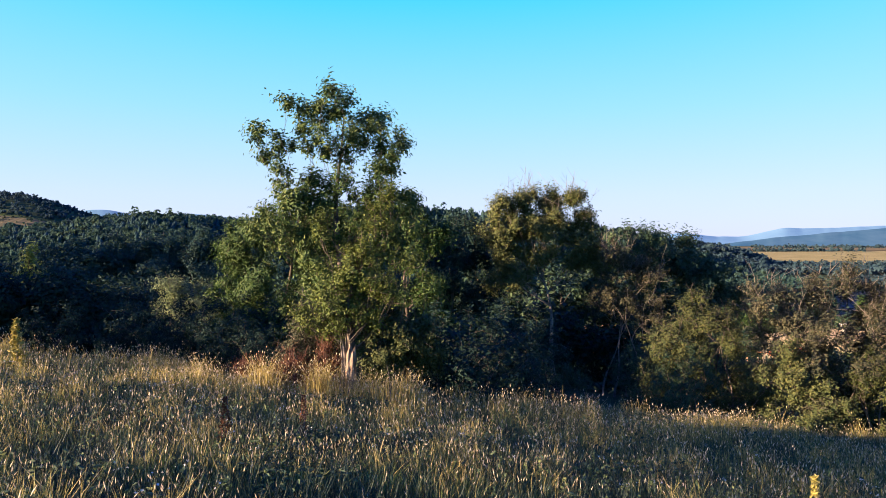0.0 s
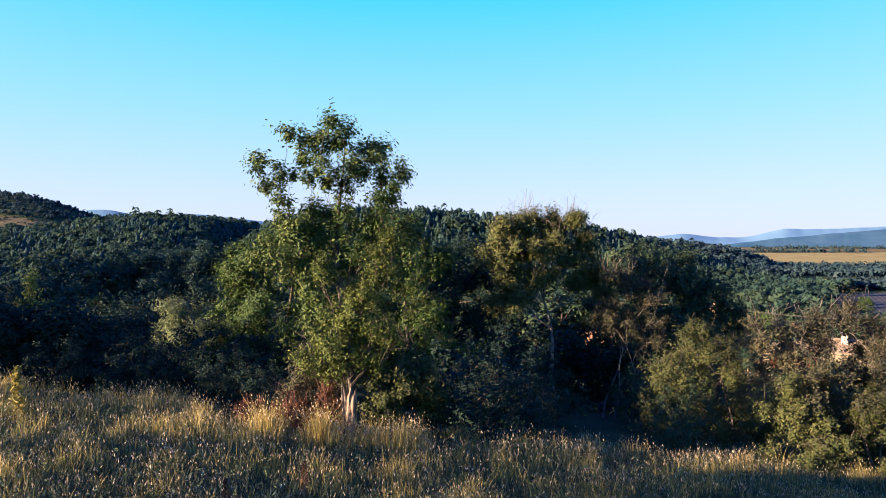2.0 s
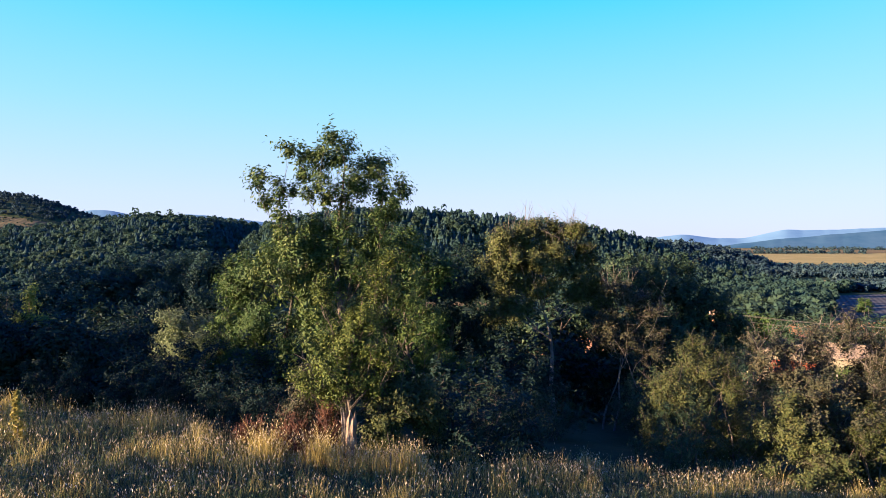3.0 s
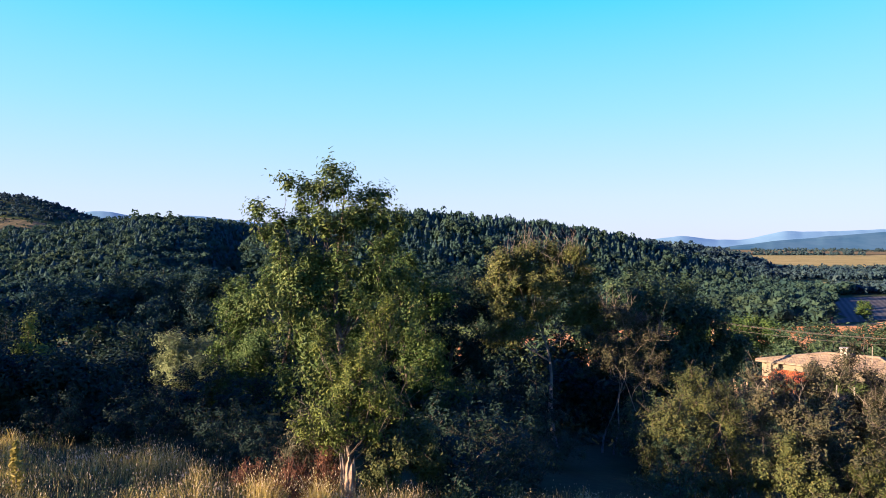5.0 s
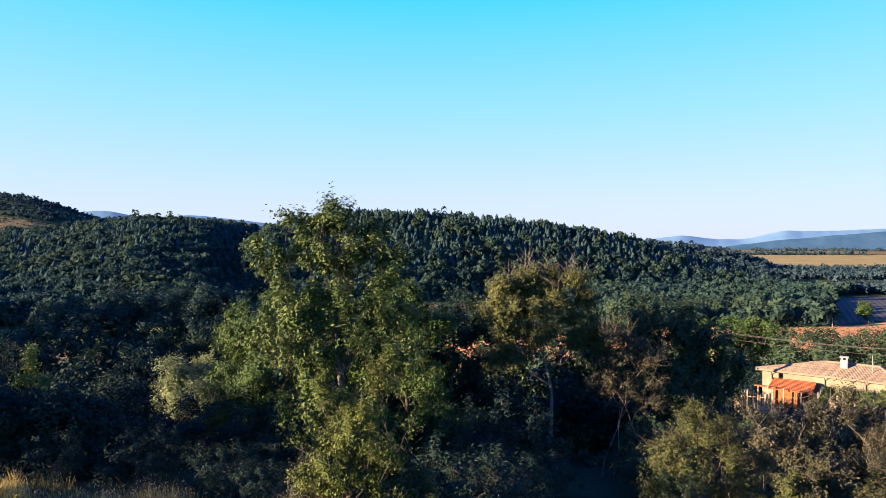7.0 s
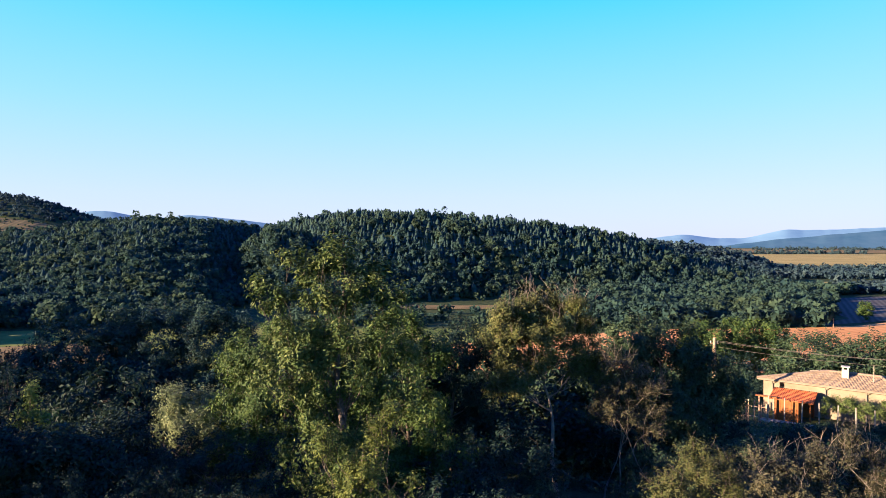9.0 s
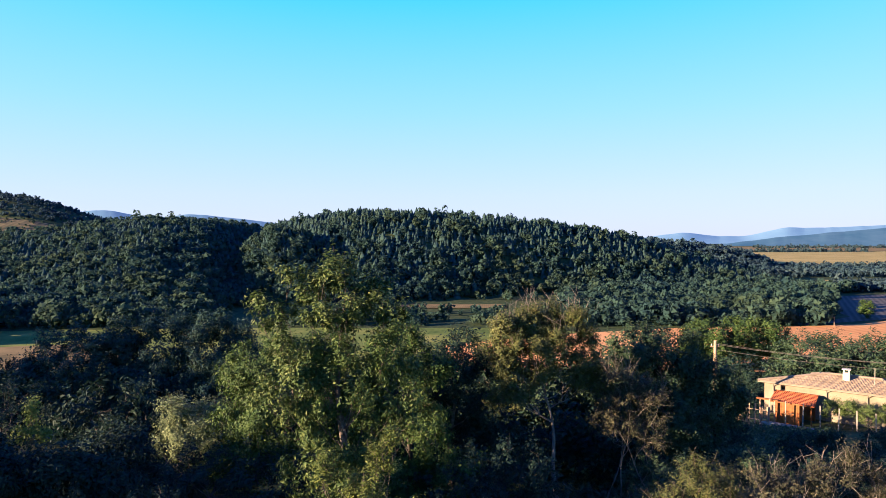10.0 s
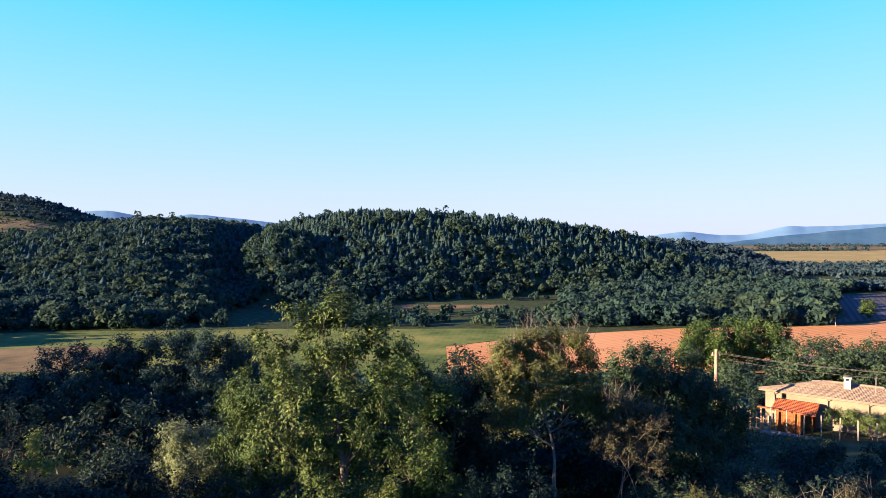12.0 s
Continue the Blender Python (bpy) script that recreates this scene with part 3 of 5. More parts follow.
tree("row_tree", -13.5, 32.0, "tree with several bare stems on the slope, shade in its leaf colour", LEAF_SHADE_TEAL, 27000, 0.145, [(-14.14, 31.61, 2.33, 1.2, 0.6), (-12.77, 32.45, 2.47, 1.2, 0.6), (-11.82, 32.19, 2.14, 0.93, 0.6), (-14.82, 32.03, 1.7, 0.93, 0.6), (-13.32, 31.65, 1.1, 2.19, 1.09), (-13.59, 31.26, 0.01, 2.19, 1.23), (-14.82, 32.45, 0.56, 1.2, 0.98)], seed=22, trunk_r=0.13, clumps=120, clump=0.55, stems=4, group="trees on the slope")
tree("row_tree", -10.2, 31.5, "tree beside the round tree on the slope, shade in its leaf colour", LEAF_SHADE_TEAL, 27000, 0.145, [(-10.12, 31.13, 2.58, 1.13, 0.59), (-11.06, 31.87, 2.26, 0.97, 0.65), (-9.18, 31.69, 2.26, 0.91, 0.65), (-10.39, 31.53, 1.13, 1.77, 0.97), (-10.39, 31.22, 0.06, 1.77, 1.21), (-8.78, 31.15, 0.86, 1.08, 1.08)], seed=23, trunk_r=0.13, clumps=120, clump=0.55, stems=3, group="trees on the slope")
tree("shade_bush", -7.9, 16.8, "bush behind the meadow, deep shade in its leaf colour", LEAF_SHADE, 20460, 0.111, [(-8.14, 16.5, 1.62, 0.66, 0.39), (-7.48, 16.96, 1.38, 0.66, 0.5), (-8.79, 16.85, 1.18, 0.68, 0.42), (-6.95, 16.73, 0.88, 0.5, 0.34), (-8.27, 16.57, 0.66, 0.92, 0.29), (-7.08, 16.45, 0.43, 0.79, 0.24)], seed=24, trunk_r=0.06, clumps=90, clump=0.45, stems=6, category="bush")
tree("shade_bush", -8.2, 20.0, "bush with shade put into its leaf colour", LEAF_SHADE, 18600, 0.120, [(-8.38, 19.81, 0.7, 0.62, 0.49), (-8.9, 20.23, 0.94, 0.58, 0.49), (-8.09, 20.14, -0.03, 0.65, 0.36), (-7.12, 20.03, -0.35, 0.81, 0.23)], seed=25, trunk_r=0.06, clumps=80, clump=0.5, stems=6, category="bush")
tree("shade_bush", -10.6, 16.1, "bush at the end of the thicket, shade in its leaf colour", LEAF_SHADE, 13020, 0.111, [(-9.27, 15.93, 1.63, 0.58, 0.33), (-9.9, 16.35, 1.7, 0.63, 0.5), (-8.9, 16.22, 1.07, 0.5, 0.35)], seed=26, trunk_r=0.06, clumps=60, clump=0.45, stems=5, category="bush")

# thicket that fills the slope below, set out from a few kinds
FILL = [[(0, 0, 2.6, 1.5, 1.2), (0.9, 0.4, 1.7, 1.3, 1.1), (-1.0, -0.3, 1.6, 1.2, 1.0)], [(0, 0, 1.5, 1.6, 1.1), (1.1, 0, 1.1, 1.1, 0.8)], [(0.3, 0, 3.4, 1.3, 1.4), (-0.6, 0.3, 2.2, 1.5, 1.3), (0.7, -0.4, 1.8, 1.3, 1.0)]]
kinds = [tree("thicket_tree", -22, 40, "dense thicket tree on the slope, shade in its leaf colour", LEAF_SHADE, 3000, 0.265, FILL[0], seed=31, trunk_r=0.1, clumps=60, clump=0.6, group="thicket on the slope", own=True),
         tree("thicket_bush", 14.5, 24, "bush on the slope, shade in its leaf colour", LEAF_SHADE, 2400, 0.21, FILL[1], seed=32, trunk_r=0.05, clumps=46, clump=0.5, stems=5, group="thicket on the slope", category="bush", own=True),
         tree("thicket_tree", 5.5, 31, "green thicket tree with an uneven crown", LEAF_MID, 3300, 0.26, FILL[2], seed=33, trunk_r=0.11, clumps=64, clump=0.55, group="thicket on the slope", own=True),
         tree("near_bush", 2.4, 20.5, "leafy bush under the trees, shade in its leaf colour", LEAF_SHADE, 4200, 0.115, FILL[1], seed=34, trunk_r=0.05, clumps=60, clump=0.42, stems=5, group="bushes under the trees", category="bush", own=True)]
green_bush = tree("green_bush", 3.6, 18.9, "olive-green leafy bush below the slender tree", LEAF_MID, 4200, 0.105, FILL[1], seed=36, trunk_r=0.05, clumps=60, clump=0.42, stems=5, group="bushes under the trees", category="bush", own=True)
green_bush.scale = (0.5, 0.5, 0.5)
rng = np.random.default_rng(12)
SPOTS = [(-20, 34, 0, 1.0), (-24, 37, 0, 0.95), (-28, 40, 2, 0.9), (-17, 38, 2, 0.95), (-12, 39, 0, 1.0), (-7, 37, 2, 0.95), (-3, 34, 0, 1.0), (1, 33, 2, 0.9), (-2, 29, 1, 1.2), (-5.5, 28, 0, 1.0), (-12, 25.5, 1, 1.2), (-14.5, 22.5, 1, 1.1), (-5.3, 18.6, 1, 0.8), (-3.6, 18.2, 1, 0.75), (1.2, 14.3, 1, 0.8), (2.2, 15.9, 1, 0.55), (5.7, 15.3, 1, 0.55), (1.4, 15.2, 1, 0.55), (2.6, 22.2, 1, 0.7), (7.6, 22.0, 1, 0.8), (7.0, 18.6, 1, 0.7), (1.5, 17.6, 1, 0.6), (1.6, 28.5, 1, 1.1), (8.0, 22.5, 1, 1.0), (11.0, 22.0, 1, 0.9), (13.5, 27.5, 1, 0.7), (12.0, 31, 0, 0.85), (17.5, 25, 1, 0.8), (16.5, 29, 1, 0.8), (20.0, 29.5, 1, 0.75), (19.5, 34, 1, 0.8), (23.5, 34, 1, 0.75), (24, 39, 1, 0.5), (28, 38, 1, 0.45), (18.5, 40, 1, 0.6), (15, 36, 0, 0.75), (10, 36, 0, 0.8), (5, 38, 2, 0.75), (0, 41, 0, 0.9), (16, 47, 0, 0.8), (9, 48, 0, 0.9), (-6, 46, 0, 0.9), (-14, 47, 2, 0.9), (-23, 48, 0, 0.9), (-31, 47, 0, 0.9), (13.6, 19.5, 1, 0.8), (12.8, 16.6, 1, 0.8), (19, 54, 2, 0.8), (22.5, 60, 2, 0.8), (-9.4, 15.6, 1, 0.5), (-7.2, 15.0, 1, 0.45), (-5.4, 15.2, 1, 0.5), (-3.8, 14.9, 1, 0.5), (-2.9, 14.4, 1, 0.4), (-6.3, 17.0, 1, 0.6), (6.9, 19.6, 1, 0.8), (8.6, 20.2, 1, 0.8), (1.0, 19.6, 1, 0.8), (-9.0, 27.5, 1, 1.0), (-11.9, 29.0, 0, 0.8), (-15.2, 28.2, 0, 0.8), (-18.4, 30.0, 0, 0.8), (10.4, 19.0, 1, 0.75), (2.6, 29.6, 2, 1.08), (4.3, 30.4, 2, 1.14), (6.0, 29.2, 2, 1.1), (7.8, 30.2, 2, 1.12), (9.6, 29.4, 2, 1.05), (11.2, 30.6, 2, 1.0), (2.4, 26.8, 0, 0.85), (5.2, 27.0, 0, 0.9), (7.8, 26.0, 0, 0.85), (13, 33, 2, 0.8), (12.5, 19.2, 1, 0.85), (14.3, 20.4, 1, 0.85), (15.6, 19.4, 1, 0.85), (21.5, 48, 2, 0.8), (19.6, 50.5, 0, 0.9)]
for x, y, k, s in SPOTS:
    k = 3 if k == 1 and y < 24.5 else k
    src = green_bush if k == 3 and x > 2.5 else kinds[k]
    ob = copy_thing(src, Matrix.Translation((x, y, zland(x, y))) @ Euler((0, 0, rng.uniform(0, 6.28))).to_matrix().to_4x4())
    ob.scale = (s * rng.uniform(0.9, 1.1), s * rng.uniform(0.9, 1.1), s * rng.uniform(0.88, 1.05))

# unseen shrubs and trees added left of the view to shade meadow and thicket
for k, (x, y, z, half, n) in enumerate(((-7.0, 3.75, 3.45, 0.3, 3600), (-7.2, 4.95, 3.25, 0.32, 3600), (-7.0, 6.25, 2.95, 0.32, 3600), (-7.3, 7.35, 2.8, 0.28, 3000), (-7.6, 8.75, 2.25, 0.3, 1300), (-11.0, 11.2, 2.25, 0.3, 1100), (-11.3, 12.3, 2.15, 0.3, 1100))):
    tree("unseen_shade_shrub", x, y, "unseen flat-crowned shrub added to shade the meadow", LEAF_GREEN, n, 0.09, [(x, y - 0.35, z, 0.45, half), (x + 0.1, y + 0.3, z - 0.03, 0.45, half)], seed=41 + k, trunk_r=0.04, clumps=50, clump=0.16, group="shrubs on the meadow", category="shrub")
for x, y, s, k in ((-34, 25.5, 1.5, 2), (-30, 28.6, 1.6, 0), (-28, 25, 1.3, 2), (-27, 31.4, 1.4, 0), (-38, 33, 1.7, 2), (-16, 14.8, 1.0, 3), (-14.3, 15.0, 1.05, 3), (-12.7, 15.2, 1.05, 3), (-11.2, 14.5, 1.05, 3)):
    ob = copy_thing(kinds[k], Matrix.Translation((x, y, zland(x, y))) @ Euler((0, 0, x)).to_matrix().to_4x4())
    ob.scale = (s * 1.2, s * 1.2, s)


# ---- woods on the far hill
def wood(name, pts, rng, material, conifer, hmin, hmax, label, per=12):
    """Many small trees as one sheet of geometry: tiers of ragged skirts, or heaps of leafy lumps."""
    n = len(pts)
    H = rng.uniform(hmin, hmax, n) * np.where(rng.random(n) < 0.12, 1.2, 1.0)
    base = np.stack([pts[:, 0], pts[:, 1], land(pts[:, 0], pts[:, 1]) - 0.4], -1)
    V, T, off = [], [], 0
    if conifer:
        s = 7
        wide = H[:, None] * rng.uniform(0.22, 0.38, (n, 1))
        for f0, f1, w in ((0.08, 0.62, 1.0), (0.38, 0.84, 0.72), (0.62, 0.96, 0.5)):
            ang = rng.uniform(0, 6.3, (n, 1)) + np.arange(s) * 2 * math.pi / s
            rad = wide * w * rng.uniform(0.65, 1.2, (n, s))
            ring = base[:, None] + np.stack([rad * np.cos(ang), rad * np.sin(ang), H[:, None] * (f0 + rng.uniform(-0.07, 0.07, (n, s)))], -1)
            tip = base + np.stack([rng.normal(size=n) * 0.25, rng.normal(size=n) * 0.25, H * f1], -1)
            V.append(np.concatenate([ring, tip[:, None]], 1).reshape(-1, 3))
            i = np.arange(n)[:, None] * (s + 1) + off
            for j in range(s):
                T.append(np.concatenate([i + j, i + (j + 1) % s, i + s], 1))
            off += n * (s + 1)
    else:
        # a small dark core under many sprays of leaf clusters on rounded lobes
        bm = bmesh.new()
        bmesh.ops.create_icosphere(bm, subdivisions=1, radius=1.0)
        iv = np.array([v.co[:] for v in bm.verts]); it = np.array([[v.index for v in f.verts] for f in bm.faces]); bm.free()
        v = iv[None] * rng.uniform(0.6, 1.1, (n, len(iv), 1)) * (H * 0.2)[:, None, None] * np.array((0.9, 0.9, 1.3))
        V.append((base[:, None] + np.array((0, 0, 0.38)) * H[:, None, None] + v).reshape(-1, 3))
        T.append((np.arange(n)[:, None, None] * len(iv) + it[None]).reshape(-1, 3))
        off += n * len(iv)
        lobes = 6
        c = rng.normal(size=(n, lobes, 3)) * np.array((0.19, 0.19, 0.16)) * H[:, None, None] + np.array((0, 0, 0.52)) * H[:, None, None]
        c[:, 0] = np.array((0, 0, 0.3)) * H[:, None]
        r = H[:, None] * rng.uniform(0.14, 0.28, (n, lobes))
        u = rng.normal(size=(n, lobes, per, 3)); u[..., 2] += 0.35
        u /= np.linalg.norm(u, axis=-1, keepdims=True)
        p = c[:, :, None] + u * (r[..., None] * rng.uniform(0.75, 1.15, (n, lobes, per)))[..., None]
        nrm = u + rng.normal(size=u.shape) * 0.35
        a = np.cross(nrm, rng.normal(size=u.shape)); a /= np.linalg.norm(a, axis=-1, keepdims=True)
        b = np.cross(nrm, a); b /= np.linalg.norm(b, axis=-1, keepdims=True)
        s = (r[..., None] * rng.uniform(0.5, 0.95, (n, lobes, per)) * (10 / per) ** 0.5)[..., None]
        q = np.stack([p + a * s, p - a * s * 0.5 + b * s * 0.85, p - a * s * 0.5 - b * s * 0.85], -2) + base[:, None, None, None]
        V.append(q.reshape(-1, 3))
        T.append(np.arange(n * lobes * per * 3).reshape(-1, 3) + off)
    return tagged(new(name, mesh_np(name, np.concatenate(V), tris=np.concatenate(T), material=material, smooth=conifer)), label, "forest", kind="stuff")


def scatter(rng, n, b0, b1, d0, d1):
    u = rng.uniform((b0 - 784) / F, (b1 - 784) / F, n)
    d = np.sqrt(rng.uniform(d0 ** 2, d1 ** 2, n))
    return np.stack([EYE_X + u * d, EYE_Y + d], -1), 784 + u * F, d


rng = np.random.default_rng(4)
P, px, d = scatter(rng, 19000, -90, 1500, 345, 800)
foot, topd = np.interp(px, BEAR, FOOT), np.interp(px, BEAR, TOP_D)
f = (d - foot) / (topd - foot)
keep = (f > 0.02) & (f < 1.12)
low = (f < rng.uniform(-0.1, 0.75, len(f)) * np.where(px < 420, 1.1, 0.7)) | (rng.random(len(f)) < 0.2) | ((px < 480) & (f > 0.86) & (rng.random(len(f)) < 0.7))
keep &= (px > 150) | (f < 0.9)
keep &= ~(low & (f > 0.5)) | (rng.random(len(f)) < 0.7)
wood("conifer_forest", P[keep & ~low], rng, FOREST_PINE, True, 5, 11.5, "conifer wood covering the far hill")
wood("broadleaf_forest", P[keep & low], rng, FOREST_LEAF, False, 6, 13, "broadleaf wood along the foot of the hill", per=18)
P, px, d = scatter(rng, 620, -90, 470, 345, 560)
foot = np.interp(px, BEAR, FOOT)
wood("oak_wood", P[(d > foot + 4) & (d < foot + 25 + 70 * rng.random(620))], rng, FOREST_LEAF, False, 8, 15, "large rounded oaks along the foot of the wooded hill", per=26)
P, px, d = scatter(rng, 1150, 990, 1475, 350, 565)
wood("valley_wood", P[(d < 520) | (px > 1000)], rng, FOREST_LEAF, False, 6, 14, "broadleaf wood on the valley floor", per=20)
P, px, d = scatter(rng, 900, 290, 1000, 352, 520)
wood("meadow_copse", P[((px < 400) & (d < 430)) | ((px > 515) & ((px < 690) | ((rng.random(900) < 0.5) & ((d < 425) | (d > 500)))))], rng, FOREST_LEAF, False, 5, 8, "scattered copse on the valley meadows")
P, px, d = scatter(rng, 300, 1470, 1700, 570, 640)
wood("shaded_wood", P, rng, FOREST_HAZE, False, 7, 11, "belt of trees beyond the fields", per=7)
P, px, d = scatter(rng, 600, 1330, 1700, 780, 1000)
wood("distant_wood", P, rng, FOREST_HAZE, False, 7, 11, "broad belt of distant trees", per=7)
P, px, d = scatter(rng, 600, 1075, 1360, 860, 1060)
wood("ridge_wood", P, rng, FOREST_HAZE, False, 8, 14, "wooded rise behind the hill", per=7)
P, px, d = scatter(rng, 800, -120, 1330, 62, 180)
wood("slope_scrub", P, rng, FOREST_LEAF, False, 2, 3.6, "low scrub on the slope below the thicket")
# added trees, out of view, that throw shadow streaks over the crop
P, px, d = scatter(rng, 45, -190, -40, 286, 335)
wood("field_shade_trees", P, rng, FOREST_LEAF, False, 8, 13, "unseen trees added beside the crop field to shade it")
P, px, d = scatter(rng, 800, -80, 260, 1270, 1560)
wood("ridge_forest", P, rng, FOREST_HAZE, False, 5, 13, "dark wood on the far ridge", per=7)

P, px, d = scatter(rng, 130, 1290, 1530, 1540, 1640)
wood("field_hedge", P, rng, FOREST_HAZE, False, 5, 13, "hedge of distant trees beyond the hay field", per=7)
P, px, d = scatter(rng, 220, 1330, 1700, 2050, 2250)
wood("plain_trees", P, rng, FOREST_HAZE, False, 6, 14, "thin belt of trees far out on the plain", per=7)
P, px, d = scatter(rng, 110, -60, 115, 1110, 1265)
wood("clearing_scrub", P, rng, FOREST_LEAF, False, 3, 6.5, "scattered scrub in the hillside clearing", per=7)

# fields on the valley floor
FIELDS = [("crop_field", CROP, [(-260, 238), (-300, 334), (-118, 350), (-24, 349), (50, 349), (75, 331), (20, 305), (3, 293), (5, 228)], "green crop field on the valley floor"),
          ("stubble_field", STUBBLE, [(2, 222), (1, 290), (20, 302), (75, 328), (130, 345), (200, 350), (240, 358), (292, 384), (420, 400), (420, 225), (120, 222)], "orange-tan harvested stubble field"),
          ("fallow_field", FALLOW, [(205, 356), (262, 395), (300, 520), (430, 560), (430, 405), (292, 388)], "grey ploughed field beyond the stubble, shade put into its colour")]
for name, m, pts, label in FIELDS:
    drape(name, pts, m, label, lift=0.5 if name == "stubble_field" else 0.25, step=12)
drape("dry_field", [(-215, 236), (-240, 280), (-178, 296), (-150, 290), (-138, 262), (-146, 236)], PATCH, "dry tan strip in the crop field", lift=0.45, step=12)
drape("hay_field", [(500, 1010), (560, 1500), (1300, 1650), (1250, 1010)], HAY, "wide pale hay field in the distance", lift=0.8, step=60)
drape("hay_strip", [(440, 668), (452, 735), (700, 745), (690, 668)], HAY, "narrow pale hay strip before the trees", lift=0.6, step=30)
drape("hill_clearing", [(-1010, 1105), (-1040, 1262), (-788, 1262), (-700, 1130)], CLEARING, "dry clearing below the far ridge", lift=1.2, step=25)
drape("plain_field", [(820, 1660), (1050, 2500), (2300, 2500), (1500, 1660)], PATCH, "brown fields far out on the plain", lift=1.0, step=80)
drape("valley_meadow", [(-30, 445), (-34, 475), (48, 472), (44, 448)], PATCH, "dry meadow among the copses", lift=0.4, step=15)


# ---- mountains at the edge of sight, haze blue put into their colours
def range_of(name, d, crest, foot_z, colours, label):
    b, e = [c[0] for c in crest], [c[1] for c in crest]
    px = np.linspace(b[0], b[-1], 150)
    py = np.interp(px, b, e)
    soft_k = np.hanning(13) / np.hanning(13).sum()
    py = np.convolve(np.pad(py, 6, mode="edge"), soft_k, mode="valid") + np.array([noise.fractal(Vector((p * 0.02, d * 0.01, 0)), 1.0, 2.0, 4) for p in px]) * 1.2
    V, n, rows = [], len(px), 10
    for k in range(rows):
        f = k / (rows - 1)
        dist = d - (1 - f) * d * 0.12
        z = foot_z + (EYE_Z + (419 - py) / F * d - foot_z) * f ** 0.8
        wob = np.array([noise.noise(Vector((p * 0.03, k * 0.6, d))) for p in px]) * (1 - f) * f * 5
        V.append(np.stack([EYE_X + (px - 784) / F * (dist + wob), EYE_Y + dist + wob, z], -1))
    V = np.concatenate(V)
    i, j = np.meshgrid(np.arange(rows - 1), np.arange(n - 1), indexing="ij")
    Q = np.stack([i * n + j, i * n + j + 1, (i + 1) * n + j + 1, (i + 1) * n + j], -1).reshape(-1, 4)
    # base colour carries the blue of distant haze
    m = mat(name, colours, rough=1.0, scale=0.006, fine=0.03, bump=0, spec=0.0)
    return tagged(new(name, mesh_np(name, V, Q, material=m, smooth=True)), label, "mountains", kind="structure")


range_of("hazy_backdrop", 4300, [(1080, 426), (1170, 413), (1205, 408), (1250, 414), (1320, 416), (1345, 409), (1390, 399), (1420, 401), (1480, 400), (1568, 396), (1800, 394)], -60, [(0.2, (0.115, 0.22, 0.31)), (0.8, (0.135, 0.245, 0.335))], "mountain range on the horizon, pale haze blue in its colour")
range_of("hazy_backdrop_near", 2900, [(1270, 430), (1330, 423), (1380, 417), (1450, 411), (1568, 401), (1800, 393)], -60, [(0.2, (0.035, 0.09, 0.14)), (0.8, (0.06, 0.12, 0.17))], "wooded hills below the mountains, haze blue in their colour")
range_of("hazy_backdrop_left", 3300, [(100, 376), (165, 367), (197, 368), (240, 377), (290, 380), (330, 374), (380, 378), (420, 383), (520, 394)], -60, [(0.2, (0.08, 0.16, 0.24)), (0.8, (0.1, 0.185, 0.27))], "ridge behind the woods, pale haze blue in its colour")


# ---- the house in the valley, seen on its terrace
CREAM = mat("cream_plaster", [(0.15, (0.145, 0.118, 0.08)), (0.5, (0.19, 0.158, 0.11)), (0.9, (0.245, 0.207, 0.15))], rough=0.9, scale=0.7, fine=9, bump=0.25, bump_scale=30)
TILE = mat("roof_tile", [(0.1, (0.11, 0.08, 0.056)), (0.5, (0.175, 0.132, 0.09)), (0.9, (0.245, 0.19, 0.135))], rough=0.85, scale=1.2, fine=14, island=0.4, bump=0.3)
RUST_ROOF = mat("orange_roof", [(0.1, (0.16, 0.035, 0.012)), (0.5, (0.29, 0.075, 0.02)), (0.9, (0.4, 0.12, 0.035))], rough=0.75, scale=1.5, fine=12, bump=0.2)
PLANK = mat("orange_plank", [(0.1, (0.13, 0.042, 0.011)), (0.5, (0.22, 0.075, 0.018)), (0.9, (0.3, 0.115, 0.034))], rough=0.8, scale=2, fine=20, bump=0.3)
CONCRETE = mat("pale_concrete", [(0.1, (0.13, 0.115, 0.095)), (0.5, (0.2, 0.18, 0.15)), (0.9, (0.28, 0.255, 0.21))], rough=0.9, scale=3, fine=30, bump=0.4)
STONE = mat("wall_stone", [(0.1, (0.09, 0.08, 0.068)), (0.5, (0.17, 0.15, 0.125)), (0.9, (0.27, 0.245, 0.2))], rough=0.95, scale=2.5, fine=14, island=0.7, bump=0.6)
POLE_WOOD = mat("weathered_pole", [(0.1, (0.18, 0.12, 0.075)), (0.5, (0.3, 0.205, 0.13)), (0.9, (0.4, 0.29, 0.19))], rough=0.9, scale=2, fine=25, bump=0.4)
DARK_METAL = mat("dark_metal", [(0.2, (0.04, 0.04, 0.04)), (0.8, (0.08, 0.075, 0.07))], rough=0.5, scale=4, fine=30, bump=0.1, metal=0.6)
WHITE_WASH = mat("white_wash", [(0.1, (0.32, 0.28, 0.23)), (0.9, (0.44, 0.4, 0.34))], rough=0.9, scale=3, fine=20, bump=0.2)
GLASS = mat("window_glass", [(0.2, (0.01, 0.012, 0.015)), (0.8, (0.02, 0.024, 0.03))], rough=0.08, scale=2, fine=8, bump=0, spec=0.6)

HZ = -8.6
HOUSE = Matrix.Translation((29.3, 56.9, HZ)) @ Euler((0, 0, radians(-37.4))).to_matrix().to_4x4()


def thing(name, label, category, m=None, group=""):
    ob = new(name)
    if m:
        ob.matrix_world = m
    return tagged(ob, label, category, group)


